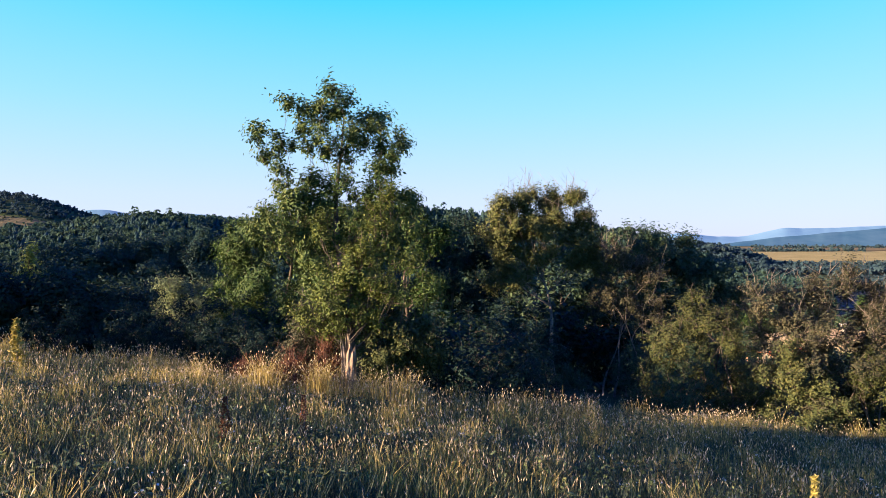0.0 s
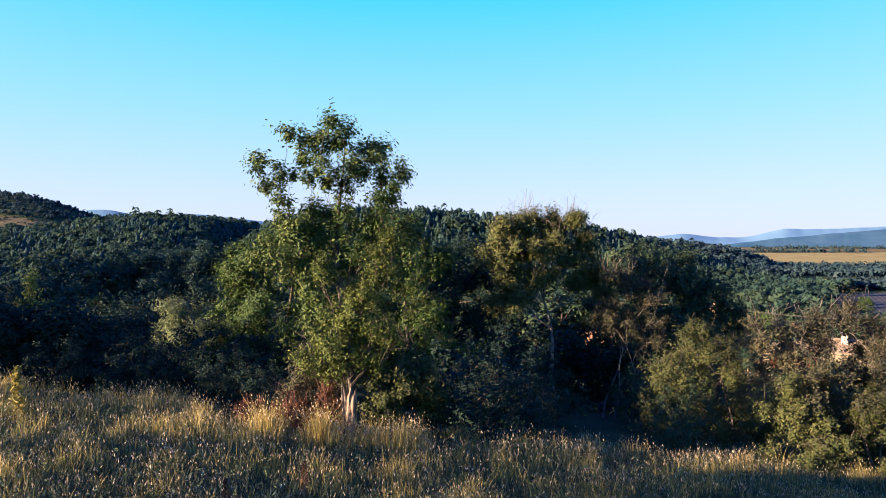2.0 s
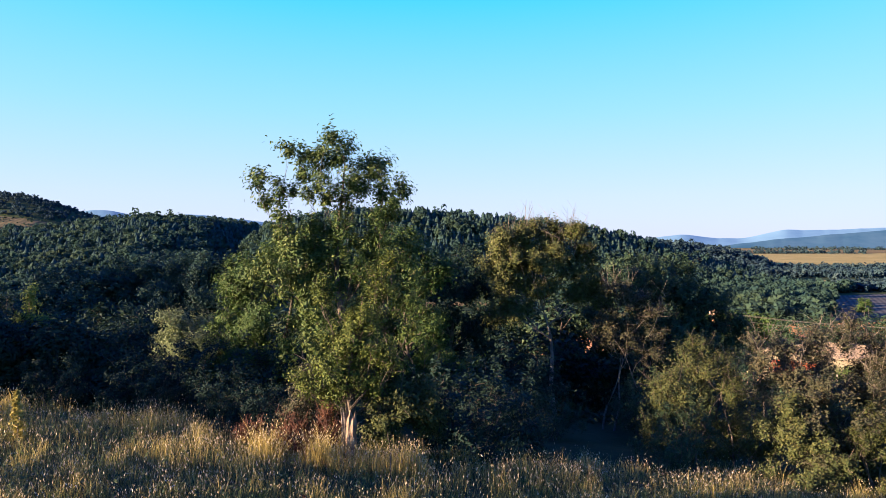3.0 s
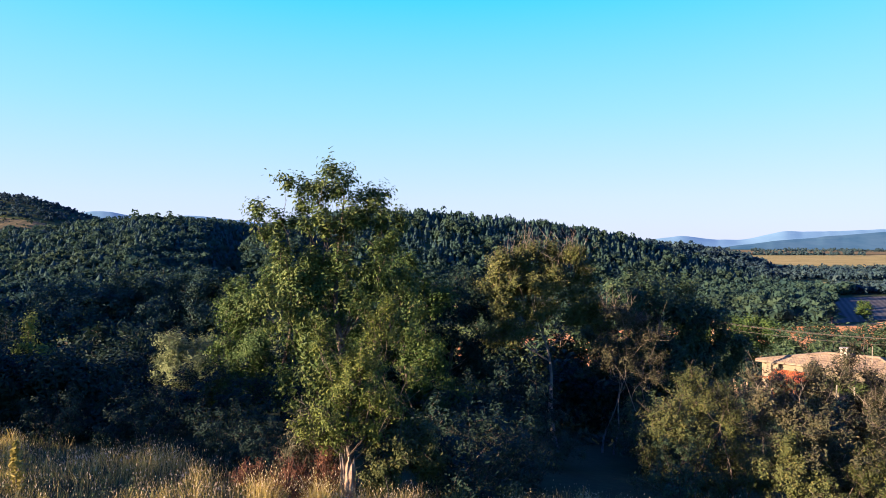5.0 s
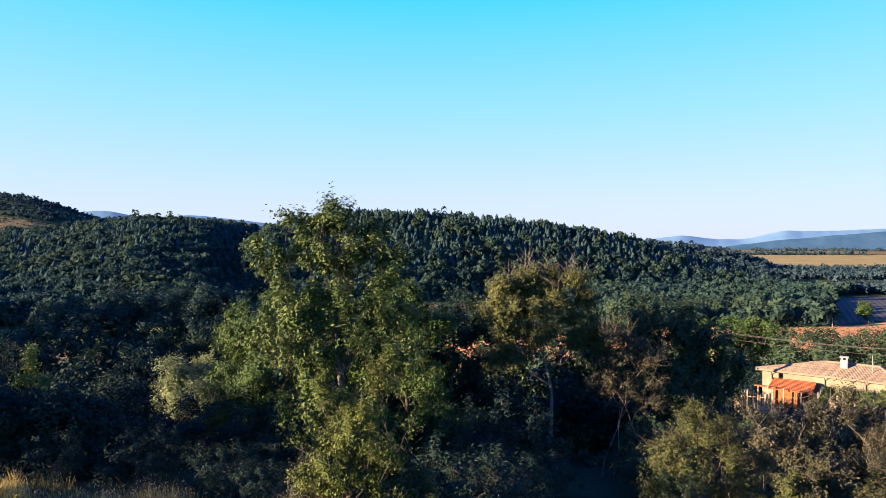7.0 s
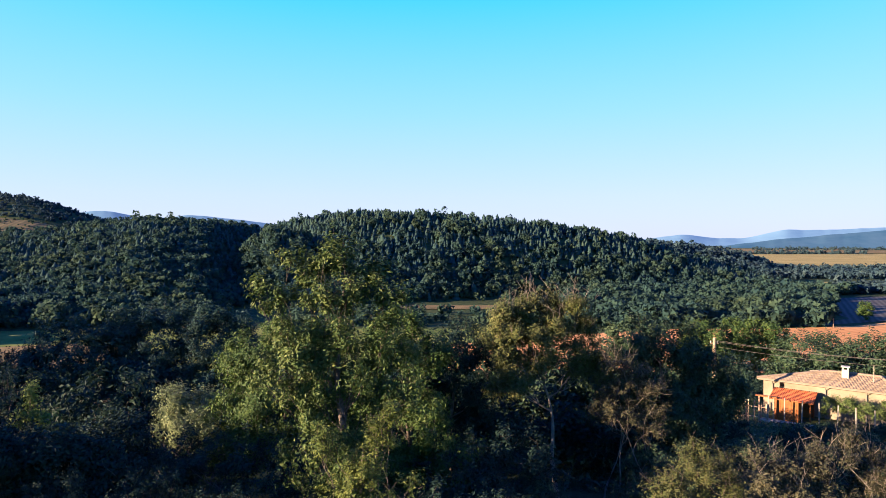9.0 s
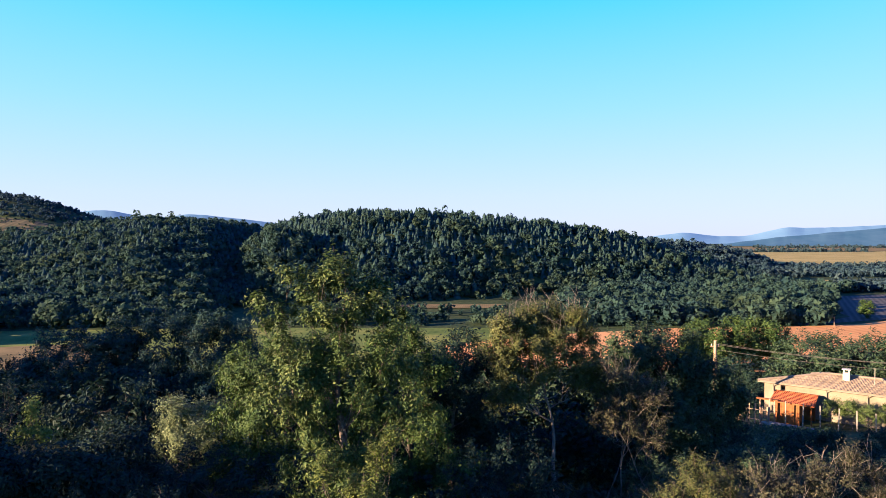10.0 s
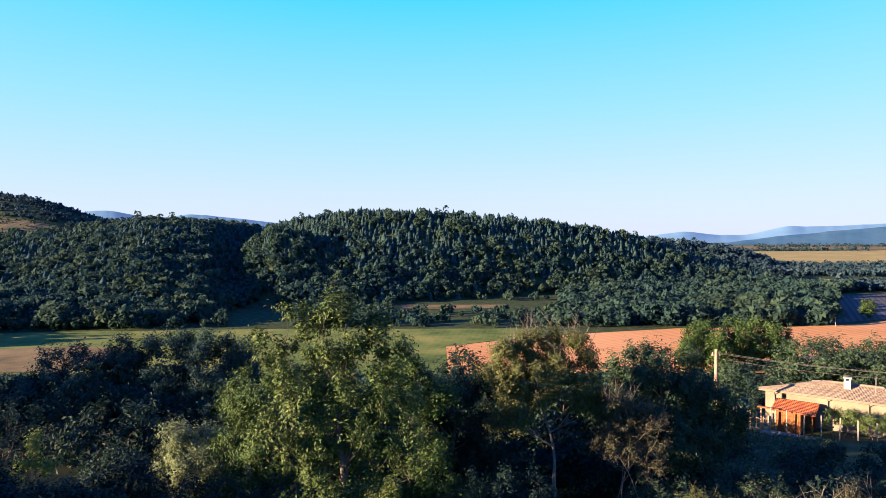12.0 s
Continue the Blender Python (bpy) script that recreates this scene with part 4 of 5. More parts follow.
def boxes(*dims):
    bm = bmesh.new()
    for d in dims:
        box(bm, *d)
    return bm


def soft(bm, w=0.02):
    bmesh.ops.bevel(bm, geom=bm.edges[:], offset=w, segments=1, affect="EDGES")
    return bm


def tiled_plane(a, b, c, d, courses, wave=0.24, lift=0.05):
    """Courses of rounded tiles from the eave a-b up to the ridge d-c; each course steps over the one below."""
    a, b, c, d = (np.array(p, dtype=float) for p in (a, b, c, d))
    up = np.cross(b - a, d - a); up /= np.linalg.norm(up)
    V, Q, off = [], [], 0
    for k in range(courses):
        f0, f1 = k / courses, min(1.0, (k + 1.12) / courses)
        l0, r0, l1, r1 = a + (d - a) * f0, b + (c - b) * f0, a + (d - a) * f1, b + (c - b) * f1
        n = max(4, int(np.linalg.norm(r0 - l0) / wave * 4))
        s = np.linspace(0, 1, n + 1)[:, None]
        hump = np.abs(np.sin(s * np.linalg.norm(r0 - l0) / wave * math.pi)) * 0.05
        lo = l0 + (r0 - l0) * s + up * (hump + lift)
        hi = l1 + (r1 - l1) * s + up * (hump * 0.8 + 0.004)
        skirt = l0 + (r0 - l0) * s
        V += [skirt, lo, hi]
        i = np.arange(n)
        m = n + 1
        Q += [np.stack([i, i + 1, m + i + 1, m + i], -1) + off, np.stack([m + i, m + i + 1, 2 * m + i + 1, 2 * m + i], -1) + off]
        off += 3 * m
    return np.concatenate(V), np.concatenate(Q)


def house():
    ob = thing("house", "single-storey cream house with a low hipped tile roof", "house", HOUSE)
    LX, DY, H, O, R = 9.6, 4.8, 2.8, 0.45, 0.72
    # walls, the front one with a small window through it
    part("wall", boxes((0, 1.3, 0, 0.3, -0.6, H), (1.65, LX, 0, 0.3, -0.6, H), (1.3, 1.65, 0, 0.3, -0.6, 2.15), (1.3, 1.65, 0, 0.3, 2.5, H)), CREAM, ob)
    bm = bmesh.new()
    ring = [(0, 0.3), (0.36, 0.3), (3.86, DY), (3.5, DY)]
    lo, hi = [bm.verts.new((x, y, -0.6)) for x, y in ring], [bm.verts.new((x, y, H)) for x, y in ring]
    bm.faces.new(lo[::-1]); bm.faces.new(hi)
    for i in range(4):
        bm.faces.new((lo[i], lo[(i + 1) % 4], hi[(i + 1) % 4], hi[i]))
    part("wall", bm, CREAM, ob)
    part("wall", boxes((LX - 0.3, LX, 0.3, DY, -0.6, H)), CREAM, ob)
    part("wall", boxes((3.86, LX - 0.3, DY - 0.3, DY, -0.6, H)), CREAM, ob)
    win = part("window", boxes((1.3, 1.65, 0.2, 0.23, 2.15, 2.5)), GLASS, ob, "small dark window under the eave")
    part("window_frame", boxes((1.3, 1.34, 0.12, 0.2, 2.15, 2.5), (1.61, 1.65, 0.12, 0.2, 2.15, 2.5), (1.34, 1.61, 0.12, 0.2, 2.46, 2.5), (1.34, 1.61, 0.12, 0.2, 2.15, 2.19)), POLE_WOOD, win)
    # roof: a slab with courses of tiles on each slope
    e0, e1, f0, f1 = -O, LX + O, -O, DY + O
    hip, hip_far = 5.2, 1.6
    A, B, C, D = (e0, f0, H), (e1, f0, H), (e1, f1, H), (e0 + 3.5, f1, H)
    P, Q = (e0 + hip, DY / 2, H + R), (e1 - hip_far, DY / 2, H + R)
    bm = bmesh.new()
    lowv = [bm.verts.new((x, y, z - 0.12)) for x, y, z in (A, B, C, D)]
    topv = [bm.verts.new(p) for p in (A, B, C, D)]
    p, q = bm.verts.new(P), bm.verts.new(Q)
    bm.faces.new(lowv[::-1])
    for i in range(4):
        bm.faces.new((lowv[i], lowv[(i + 1) % 4], topv[(i + 1) % 4], topv[i]))
    bm.faces.new((topv[0], topv[1], q, p)); bm.faces.new((topv[2], topv[3], p, q))
    bm.faces.new((topv[1], topv[2], q)); bm.faces.new((topv[3], topv[0], p))
    roof = part("roof", bm, TILE, ob, "low hipped roof of weathered pinkish tiles")
    for a, b, c, d in ((A, B, Q, P), (C, D, P, Q), (B, C, Q, Q), (D, A, P, P)):
        v, f = tiled_plane(a, b, c, d, 13)
        tagged(part("roof_tiles", mesh_np("roof_tiles", v, f, material=TILE), TILE, roof), kind="stuff")
    for a, b in ((P, Q), (A, P), (D, P), (B, Q), (C, Q)):
        v, f = tubes([[(np.array(a) + (0, 0, 0.05), 0.12), ((np.array(a) + np.array(b)) / 2 + (0, 0, 0.07), 0.12), (np.array(b) + (0, 0, 0.06), 0.12)]], 8)
        part("ridge_tiles", mesh_np("ridge_tiles", v, f, material=TILE, smooth=True), TILE, roof)
    # gutter and downpipes
    v, f = tubes([[(np.array((e0, f0 - 0.06, H - 0.06)), 0.06), (np.array((e1, f0 - 0.06, H - 0.06)), 0.06)]], 8)
    part("gutter", mesh_np("gutter", v, f, material=CREAM, smooth=True), CREAM, ob)
    for x in (0.75, 4.75, 7.6):
        v, f = tubes([[(np.array((x, f0 - 0.05, H - 0.1)), 0.045), (np.array((x, -0.08, H - 0.4)), 0.045), (np.array((x, -0.08, -0.2)), 0.045)]], 6)
        part("downpipe", mesh_np("downpipe", v, f, material=CONCRETE, smooth=True), CONCRETE, ob)
    # chimney
    ch = part("chimney", soft(boxes((5.75, 6.25, 1.4, 1.9, H + 0.05, H + 1.2)), 0.02), WHITE_WASH, ob, "whitewashed chimney with an open cap")
    for x, y in ((5.77, 1.42), (6.13, 1.42), (5.77, 1.78), (6.13, 1.78)):
        part("chimney_post", boxes((x, x + 0.1, y, y + 0.1, H + 1.2, H + 1.42)), WHITE_WASH, ch)
    part("chimney_cap", soft(boxes((5.68, 6.32, 1.33, 1.97, H + 1.42, H + 1.49)), 0.015), WHITE_WASH, ch)
    v, f = tubes([[(np.array((8.0, 1.2, H + 0.2)), 0.035), (np.array((8.0, 1.2, H + 1.9)), 0.03)]], 6)
    part("mast", mesh_np("mast", v, f, material=CONCRETE), CONCRETE, ob)
    # lower wing at the far end
    part("wing_wall", boxes((LX, LX + 3.6, 0.6, 4.4, -0.6, 2.3)), CREAM, ob)
    wing = part("wing_roof", boxes((LX + 0.46, LX + 4.0, 0.2, 4.8, 2.3, 2.4)), TILE, ob)
    v, f = tiled_plane((LX + 0.46, 0.2, 2.42), (LX + 4.0, 0.2, 2.42), (LX + 4.0, 2.5, 2.95), (LX + 0.46, 2.5, 2.95), 10)
    tagged(part("wing_tiles", mesh_np("wing_tiles", v, f, material=TILE), TILE, wing), kind="stuff")
    v, f = tiled_plane((LX + 4.0, 4.8, 2.42), (LX + 0.46, 4.8, 2.42), (LX + 0.46, 2.5, 2.95), (LX + 4.0, 2.5, 2.95), 10)
    tagged(part("wing_tiles", mesh_np("wing_tiles", v, f, material=TILE), TILE, wing), kind="stuff")
    return ob


def shed():
    ob = thing("shed", "small orange plank shed with an open bay and rusty roof", "shed", HOUSE)
    x0, x1, x2, y0, y1 = 1.35, 3.05, 4.0, -3.0, -0.7
    for x, y, h in ((x0, y0, 1.7), (x1 - 0.05, y0, 1.7), (x2 - 0.1, y0, 1.7), (x0, y1 - 0.1, 1.98), (x2 - 0.1, y1 - 0.1, 1.98)):
        part("post", boxes((x, x + 0.1, y, y + 0.1, -0.1, h)), PLANK, ob)
    part("beam", boxes((x0, x2, y0, y0 + 0.1, 1.7, 1.78)), PLANK, ob)
    part("beam", boxes((x0, x2, y1 - 0.1, y1, 1.98, 2.04)), PLANK, ob)
    me = bpy.data.meshes.new("plank")
    bm = soft(boxes((0, 0.185, -0.03, 0, -0.1, 1.68)), 0.006); bm.to_mesh(me); bm.free()
    me.materials.append(PLANK)
    for i in range(8):
        o = part("plank", me, PLANK, ob)
        o.location = (x0 + 0.05 + i * 0.2, y0 - 0.003, 0)
    door = part("door", soft(boxes((x0 + 0.66, x0 + 1.23, y0 - 0.05, y0 - 0.01, 0, 1.62)), 0.008), PLANK, ob, "plank door on the shed front")
    part("latch", boxes((x0 + 1.12, x0 + 1.18, y0 - 0.08, y0 - 0.05, 0.8, 0.95)), DARK_METAL, door)
    part("side_panel", boxes((x1, x1 + 0.04, y0 + 0.1, y1 - 0.1, -0.1, 1.7)), PLANK, ob)
    part("side_panel", boxes((x0 - 0.04, x0, y0 + 0.1, y1 - 0.1, -0.1, 1.7)), PLANK, ob)
    part("back_panel", boxes((x0, x2, y1, y1 + 0.04, -0.1, 1.95)), PLANK, ob)
    r0, r1 = x0 - 0.4, x2 + 0.2
    v, f = tiled_plane((r0, y0 - 0.4, 1.8), (r1, y0 - 0.4, 1.8), (r1, y1 + 0.25, 2.16), (r0, y1 + 0.25, 2.16), 9, wave=0.16)
    roof = part("roof", boxes((r0, r1, 0, 2.97, -0.03, 0.0)), RUST_ROOF, ob, "rusty orange corrugated roof")
    roof.matrix_basis = Matrix.Translation((0, y0 - 0.4, 1.79)) @ Euler((math.atan2(0.36, 2.95), 0, 0)).to_matrix().to_4x4()
    tagged(part("roof_tiles", mesh_np("roof_tiles", v, f, material=RUST_ROOF), RUST_ROOF, roof), kind="stuff").matrix_basis = roof.matrix_basis.inverted()
    return ob


house()
shed()
# terrace and its rough stone retaining wall
yard = part("yard", boxes((0.6, 14.0, -3.75, 10.0, -2.5, -0.02)), GROUND, None)
yard.matrix_world = HOUSE
tagged(yard, "flat earth yard held by a low stone wall", "yard", kind="structure")
wall = thing("retaining_wall", "low rough stone wall along the yard", "wall", HOUSE)
part("core", boxes((0.7, 14.0, -3.95, -3.76, -2.2, 0.2)), CONCRETE, wall)
rs = random.Random(5)
stones = []
for k in range(4):
    bm = bmesh.new()
    bmesh.ops.create_icosphere(bm, subdivisions=1, radius=0.5)
    for v in bm.verts:
        v.co = Vector((v.co.x * 0.62, v.co.y * 0.25, v.co.z * 0.4)) * rs.uniform(0.85, 1.15)
    me = bpy.data.meshes.new("stone"); bm.to_mesh(me); bm.free(); me.materials.append(STONE)
    stones.append(me)
for row in range(4):
    x = 0.7 + 0.2 * (row % 2)
    while x < 9.0:
        o = part("stone", rs.choice(stones), STONE, wall)
        o.location = (x, -3.97, 0.02 - row * 0.3)
        o.rotation_euler = (0, rs.uniform(-0.2, 0.2), 0)
        x += rs.uniform(0.42, 0.55)

# concrete post and wire fence on the wall, and a wooden one running back beside the gate
fence = thing("wire_fence", "pale concrete post fence with thin wires", "fence", HOUSE)
me = bpy.data.meshes.new("post")
bm = soft(boxes((-0.045, 0.045, -0.045, 0.045, 0, 1.95)), 0.01); bm.to_mesh(me); bm.free(); me.materials.append(CONCRETE)
for i in range(9):
    o = part("post", me, CONCRETE, fence); o.location = (1.0 + i * 1.22, -3.85, 0.15)
    o.rotation_euler = (rs.uniform(-0.03, 0.03), rs.uniform(-0.03, 0.03), 0)
for z in (0.6, 1.0, 1.45):
    v, f = tubes([[(np.array((1.0, -3.85, z + 0.15)), 0.006), (np.array((6.0, -3.85, z + 0.13)), 0.006), (np.array((10.8, -3.85, z + 0.15)), 0.006)]], 4)
    part("wire", mesh_np("wire", v, f, material=DARK_METAL), DARK_METAL, fence)
side = thing("paling_fence", "weathered wooden post fence beside the house gate", "fence")
me = bpy.data.meshes.new("post")
bm = soft(boxes((-0.05, 0.05, -0.05, 0.05, -0.4, 2.0)), 0.01); bm.to_mesh(me); bm.free(); me.materials.append(POLE_WOOD)
turns = [(0.9, -3.9), (-0.8, -2.2), (-2.0, 0.3), (-3.9, 4.6)]
line = []
for (ax, ay), (bx, by) in zip(turns, turns[1:]):
    n = int(math.hypot(bx - ax, by - ay) / 0.62)
    line += [HOUSE @ Vector((ax + (bx - ax) * k / n, ay + (by - ay) * k / n, 0)) for k in range(n)]
for p in line:
    o = part("post", me, POLE_WOOD, side); o.location = (p.x, p.y, zland(p.x, p.y) + 0.1)
    o.rotation_euler = (rs.uniform(-0.06, 0.06), rs.uniform(-0.06, 0.06), rs.uniform(0, 1))
    o.scale = (1, 1, rs.uniform(0.8, 1.08))
for a, b in zip(line, line[1:]):
    for h in (0.7, 1.55):
        pa, pb = np.array((a.x, a.y, zland(a.x, a.y) + h)), np.array((b.x, b.y, zland(b.x, b.y) + h))
        v, f = tubes([[(pa, 0.035), ((pa + pb) / 2 + (0, 0, -0.02), 0.035), (pb, 0.035)]], 5)
        part("rail", mesh_np("rail", v, f, material=POLE_WOOD), POLE_WOOD, side)
gate = thing("gate_arch", "weathered wooden gate frame at the yard entrance", "gate", HOUSE)
part("gate_post", soft(boxes((0.2, 0.32, -3.5, -3.38, -1.0, 1.9)), 0.015), POLE_WOOD, gate)
part("gate_post", soft(boxes((1.3, 1.42, -3.5, -3.38, -0.2, 1.9)), 0.015), POLE_WOOD, gate)
part("lintel", soft(boxes((0.0, 1.6, -3.6, -3.28, 1.9, 2.0)), 0.015), PLANK, gate, "orange plank lintel")

# electricity poles and their wires
def power_pole(x, y, top):
    z0 = zland(x, y)
    ob = thing("power_pole", "tan wooden electricity pole with a crossarm", "utility pole", Matrix.Translation((x, y, z0)), "electricity poles")
    v, f = tubes([[(np.array((0, 0, -0.4)), 0.17), (np.array((0.01, 0, (top - z0) * 0.5)), 0.145), (np.array((0.03, 0, top - z0)), 0.12)]], 10)
    part("shaft", mesh_np("shaft", v, f, material=POLE_WOOD, smooth=True), POLE_WOOD, ob)
    part("crossarm", soft(boxes((-0.35, 0.35, -0.05, 0.05, top - z0 - 0.55, top - z0 - 0.43)), 0.01), POLE_WOOD, ob)
    for s in (-0.28, 0.28):
        v, f = tubes([[(np.array((s, 0, top - z0 - 0.43)), 0.03), (np.array((s, 0, top - z0 - 0.36)), 0.05), (np.array((s, 0, top - z0 - 0.26)), 0.035)]], 8)
        part("insulator", mesh_np("insulator", v, f, material=WHITE_WASH, smooth=True), WHITE_WASH, ob)
    return ob


power_pole(23.4, 53.6, -1.7)
power_pole(47.5, 42.0, -1.3)
for dx, dz in ((-0.28, -0.26), (0.28, -0.26), (0.1, -0.75)):
    a, b = np.array((23.4 + dx, 53.6, -1.7 + dz)), np.array((47.5 + dx, 42.0, -1.3 + dz))
    s = np.linspace(0, 1, 24)
    v, f = tubes([[(a + (b - a) * k + (0, 0, -3.2 * k * (1 - k)), 0.011) for k in s]], 4)
    w = tagged(new("power_line", mesh_np("power_line", v, f, material=BARK_GREY)), "thin sagging electricity wire between poles", "cable", "power lines")
for x, y in ((223, 350), (286, 372)):
    power_pole(x, y, -44 + 6.0)

# vines and garden shrubs along the house front
for k, (lx, ly, top) in enumerate(((5.2, -2.2, 2.3), (6.4, -2.4, 2.5), (7.7, -2.3, 2.2), (9.1, -2.4, 2.6), (10.6, -2.5, 2.3))):
    p = HOUSE @ Vector((lx, ly, 0))
    z0 = zland(p.x, p.y)
    tree("grape_vine", p.x, p.y, "leafy green vine growing along the house yard", LEAF_VINE, 2800, 0.12, [(0, 0, HZ - z0 + top - 0.35, 0.5, 0.22), (0.45, -0.2, HZ - z0 + top - 0.75, 0.3, 0.3), (-0.3, 0.1, HZ - z0 + top - 1.0, 0.2, 0.3)], seed=60 + k, trunk_r=0.05, clumps=22, clump=0.4, stems=2, group="vines by the house", own=True, category="vine")

# tall poplars, field bushes and a lone tree, farther down
POP = [(0, 0, 15.5, 3.4, 4.2), (1.8, 0.5, 11, 3.8, 4.5), (-2.0, -0.5, 9, 3.8, 4.5), (0, 0.5, 5, 4.4, 3.5)]
pop = tree("poplar", 98, 234, "tall leafy poplar in the valley", LEAF_ROUND, 4400, 1.0, POP, seed=71, trunk_r=0.4, clumps=90, clump=1.9, group="poplars", own=True, per_twig=10)
for k, (b, d, s) in enumerate(((1222, 228, 0.92), (1245, 236, 1.02), (1292, 240, 1.03), (1315, 229, 0.98), (1338, 236, 1.04), (1362, 230, 1.0), (1380, 238, 0.86), (1212, 222, 0.7), (1398, 226, 0.55), (1265, 222, 0.85))):
    x, y = EYE_X + (b - 784) / F * d, EYE_Y + d
    ob = copy_thing(pop, Matrix.Translation((x, y, zland(x, y))) @ Euler((0, 0, k * 1.7)).to_matrix().to_4x4())
    ob.scale = (s, s, s)
field_kind = tree("field_bush", 54, 88, "rounded green bush below the house", LEAF_MID, 4200, 0.18, FILL[0], seed=35, trunk_r=0.1, clumps=70, clump=0.5, group="bushes below the house", own=True, category="bush")
kinds.append(field_kind)
for b, d, s, k in ((1425, 84, 2.4, 4), (1450, 88, 2.5, 4), (1395, 92, 1.8, 4), (1490, 84, 2.1, 4), (1525, 82, 2.1, 4), (1560, 84, 2.4, 4), (1595, 80, 2.3, 4), (1330, 90, 1.5, 0), (1290, 80, 1.3, 2), (1360, 78, 1.1, 1), (1310, 66, 0.9, 1), (1240, 70, 1.2, 0), (1200, 66, 1.0, 2)):
    x, y = EYE_X + (b - 784) / F * d, EYE_Y + d
    ob = copy_thing(kinds[k], Matrix.Translation((x, y, zland(x, y))) @ Euler((0, 0, b * 0.7)).to_matrix().to_4x4())
    ob.scale = (s * 1.15, s * 1.15, s)
lone = copy_thing(pop, Matrix.Translation((268, 388, zland(268, 388))))
lone.scale = (0.95, 0.95, 0.62)
PALE_LEAF = leaf_mat("leaf_grey_green", (0.04, 0.055, 0.028), (0.065, 0.085, 0.045), (0.11, 0.13, 0.07))
for x, y, s in ((-25.5, 37.5, 1.1), (-28.5, 41, 1.2), (-26.5, 34.5, 0.8)):
    tree("grey_willow", x, y, "pale grey-green willow bush", PALE_LEAF, 8000, 0.11, [(0, 0, 2.6 * s, 1.5, 1.2), (0.9, 0.4, 1.7 * s, 1.4, 1.2), (-0.9, -0.2, 1.4 * s, 1.3, 1.1)], seed=int(80 + x * -1), trunk_r=0.08, clumps=46, clump=0.6, stems=4, own=True, category="bush")


# ---- the split trunk, pale where the wood is torn open
def torn(stem, material, seed, label):
    """A splintered half of the trunk: a ragged, grooved tube that thins to slivers at the top."""
    rg = np.random.default_rng(seed)
    V, Q = tubes([stem], 14)
    V = V.reshape(len(stem), 14, 3)
    mid = np.array([p for p, _ in stem])[:, None]
    groove = 1 + 0.2 * np.sin(np.arange(14) * 2.4)[None, :, None] + rg.normal(size=(len(stem), 14, 1)) * 0.07
    V = mid + (V - mid) * groove
    V[-1, :, 2] += rg.uniform(-0.12, 0.1, 14)
    part("torn_stem", mesh_np("torn_stem", V.reshape(-1, 3), Q, material=material), material, split, label)


torn([(np.array((-0.05, -0.06, -0.2)), 0.15), (np.array((-0.05, -0.06, 0.15)), 0.1), (np.array((-0.06, -0.06, 0.45)), 0.075), (np.array((-0.075, -0.05, 0.7)), 0.05), (np.array((-0.1, -0.04, 0.9)), 0.04), (np.array((-0.12, -0.02, 1.04)), 0.025)], BARK_PALE, 1, "brown bark-covered torn stem")
torn([(np.array((0.03, -0.1, -0.2)), 0.15), (np.array((0.025, -0.1, 0.15)), 0.105), (np.array((0.03, -0.1, 0.42)), 0.085), (np.array((0.04, -0.1, 0.64)), 0.08), (np.array((0.05, -0.1, 0.82)), 0.07), (np.array((0.06, -0.09, 0.96)), 0.05)], WOOD_SPLIT, 2, "pale split wood lit by the sun")
torn([(np.array((-0.01, 0.02, -0.1)), 0.13), (np.array((-0.01, 0.02, 0.5)), 0.09), (np.array((0.0, 0.02, 1.05)), 0.085), (np.array((0.0, 0.03, 1.35)), 0.07)], BARK, 3, "dark hollow heart of the trunk")
tree("dry_brush", -1.6, 12.6, "brown dry brush at the foot of the split tree", LEAF_RUST, 3400, 0.045, [(-1.75, 12.6, 0.72, 0.55, 0.18), (-1.2, 12.5, 0.85, 0.22, 0.3), (-2.4, 12.8, 0.66, 0.4, 0.15)], seed=90, trunk_r=0.022, clumps=60, clump=0.2, stems=22, category="bush", bare=70, bare_len=0.25, bark=BARK_RED, rise=0.9, twig_step=1, per_twig=6, limb=0.45)
tree("dry_brush", -1.5, 12.9, "tan leafy scrub beside the split trunk", LEAF_DRY, 5200, 0.055, [(-1.45, 12.9, 1.5, 0.3, 0.3), (-1.7, 12.95, 1.0, 0.35, 0.3), (-1.15, 12.9, 1.1, 0.2, 0.35)], seed=92, trunk_r=0.03, clumps=50, clump=0.24, stems=8, category="bush", bare=14, bare_len=0.3, bark=BARK_PALE, rise=0.6, limb=0.6)
tree("dry_brush", -0.4, 12.7, "tangle of tan dead twigs beside the split trunk", LEAF_DRY, 1500, 0.045, [(-0.42, 12.7, 1.25, 0.22, 0.35), (-0.3, 12.75, 0.85, 0.25, 0.25)], seed=91, trunk_r=0.022, clumps=50, clump=0.24, stems=9, category="bush", bare=30, bare_len=0.25, bark=BARK_GREY, twig_step=1, per_twig=6, limb=0.45)


# ---- meadow grass
def patch_noise(x, y, s, o):
    return np.array([noise.noise(Vector((a * s, b * s, o))) for a, b in zip(x, y)])


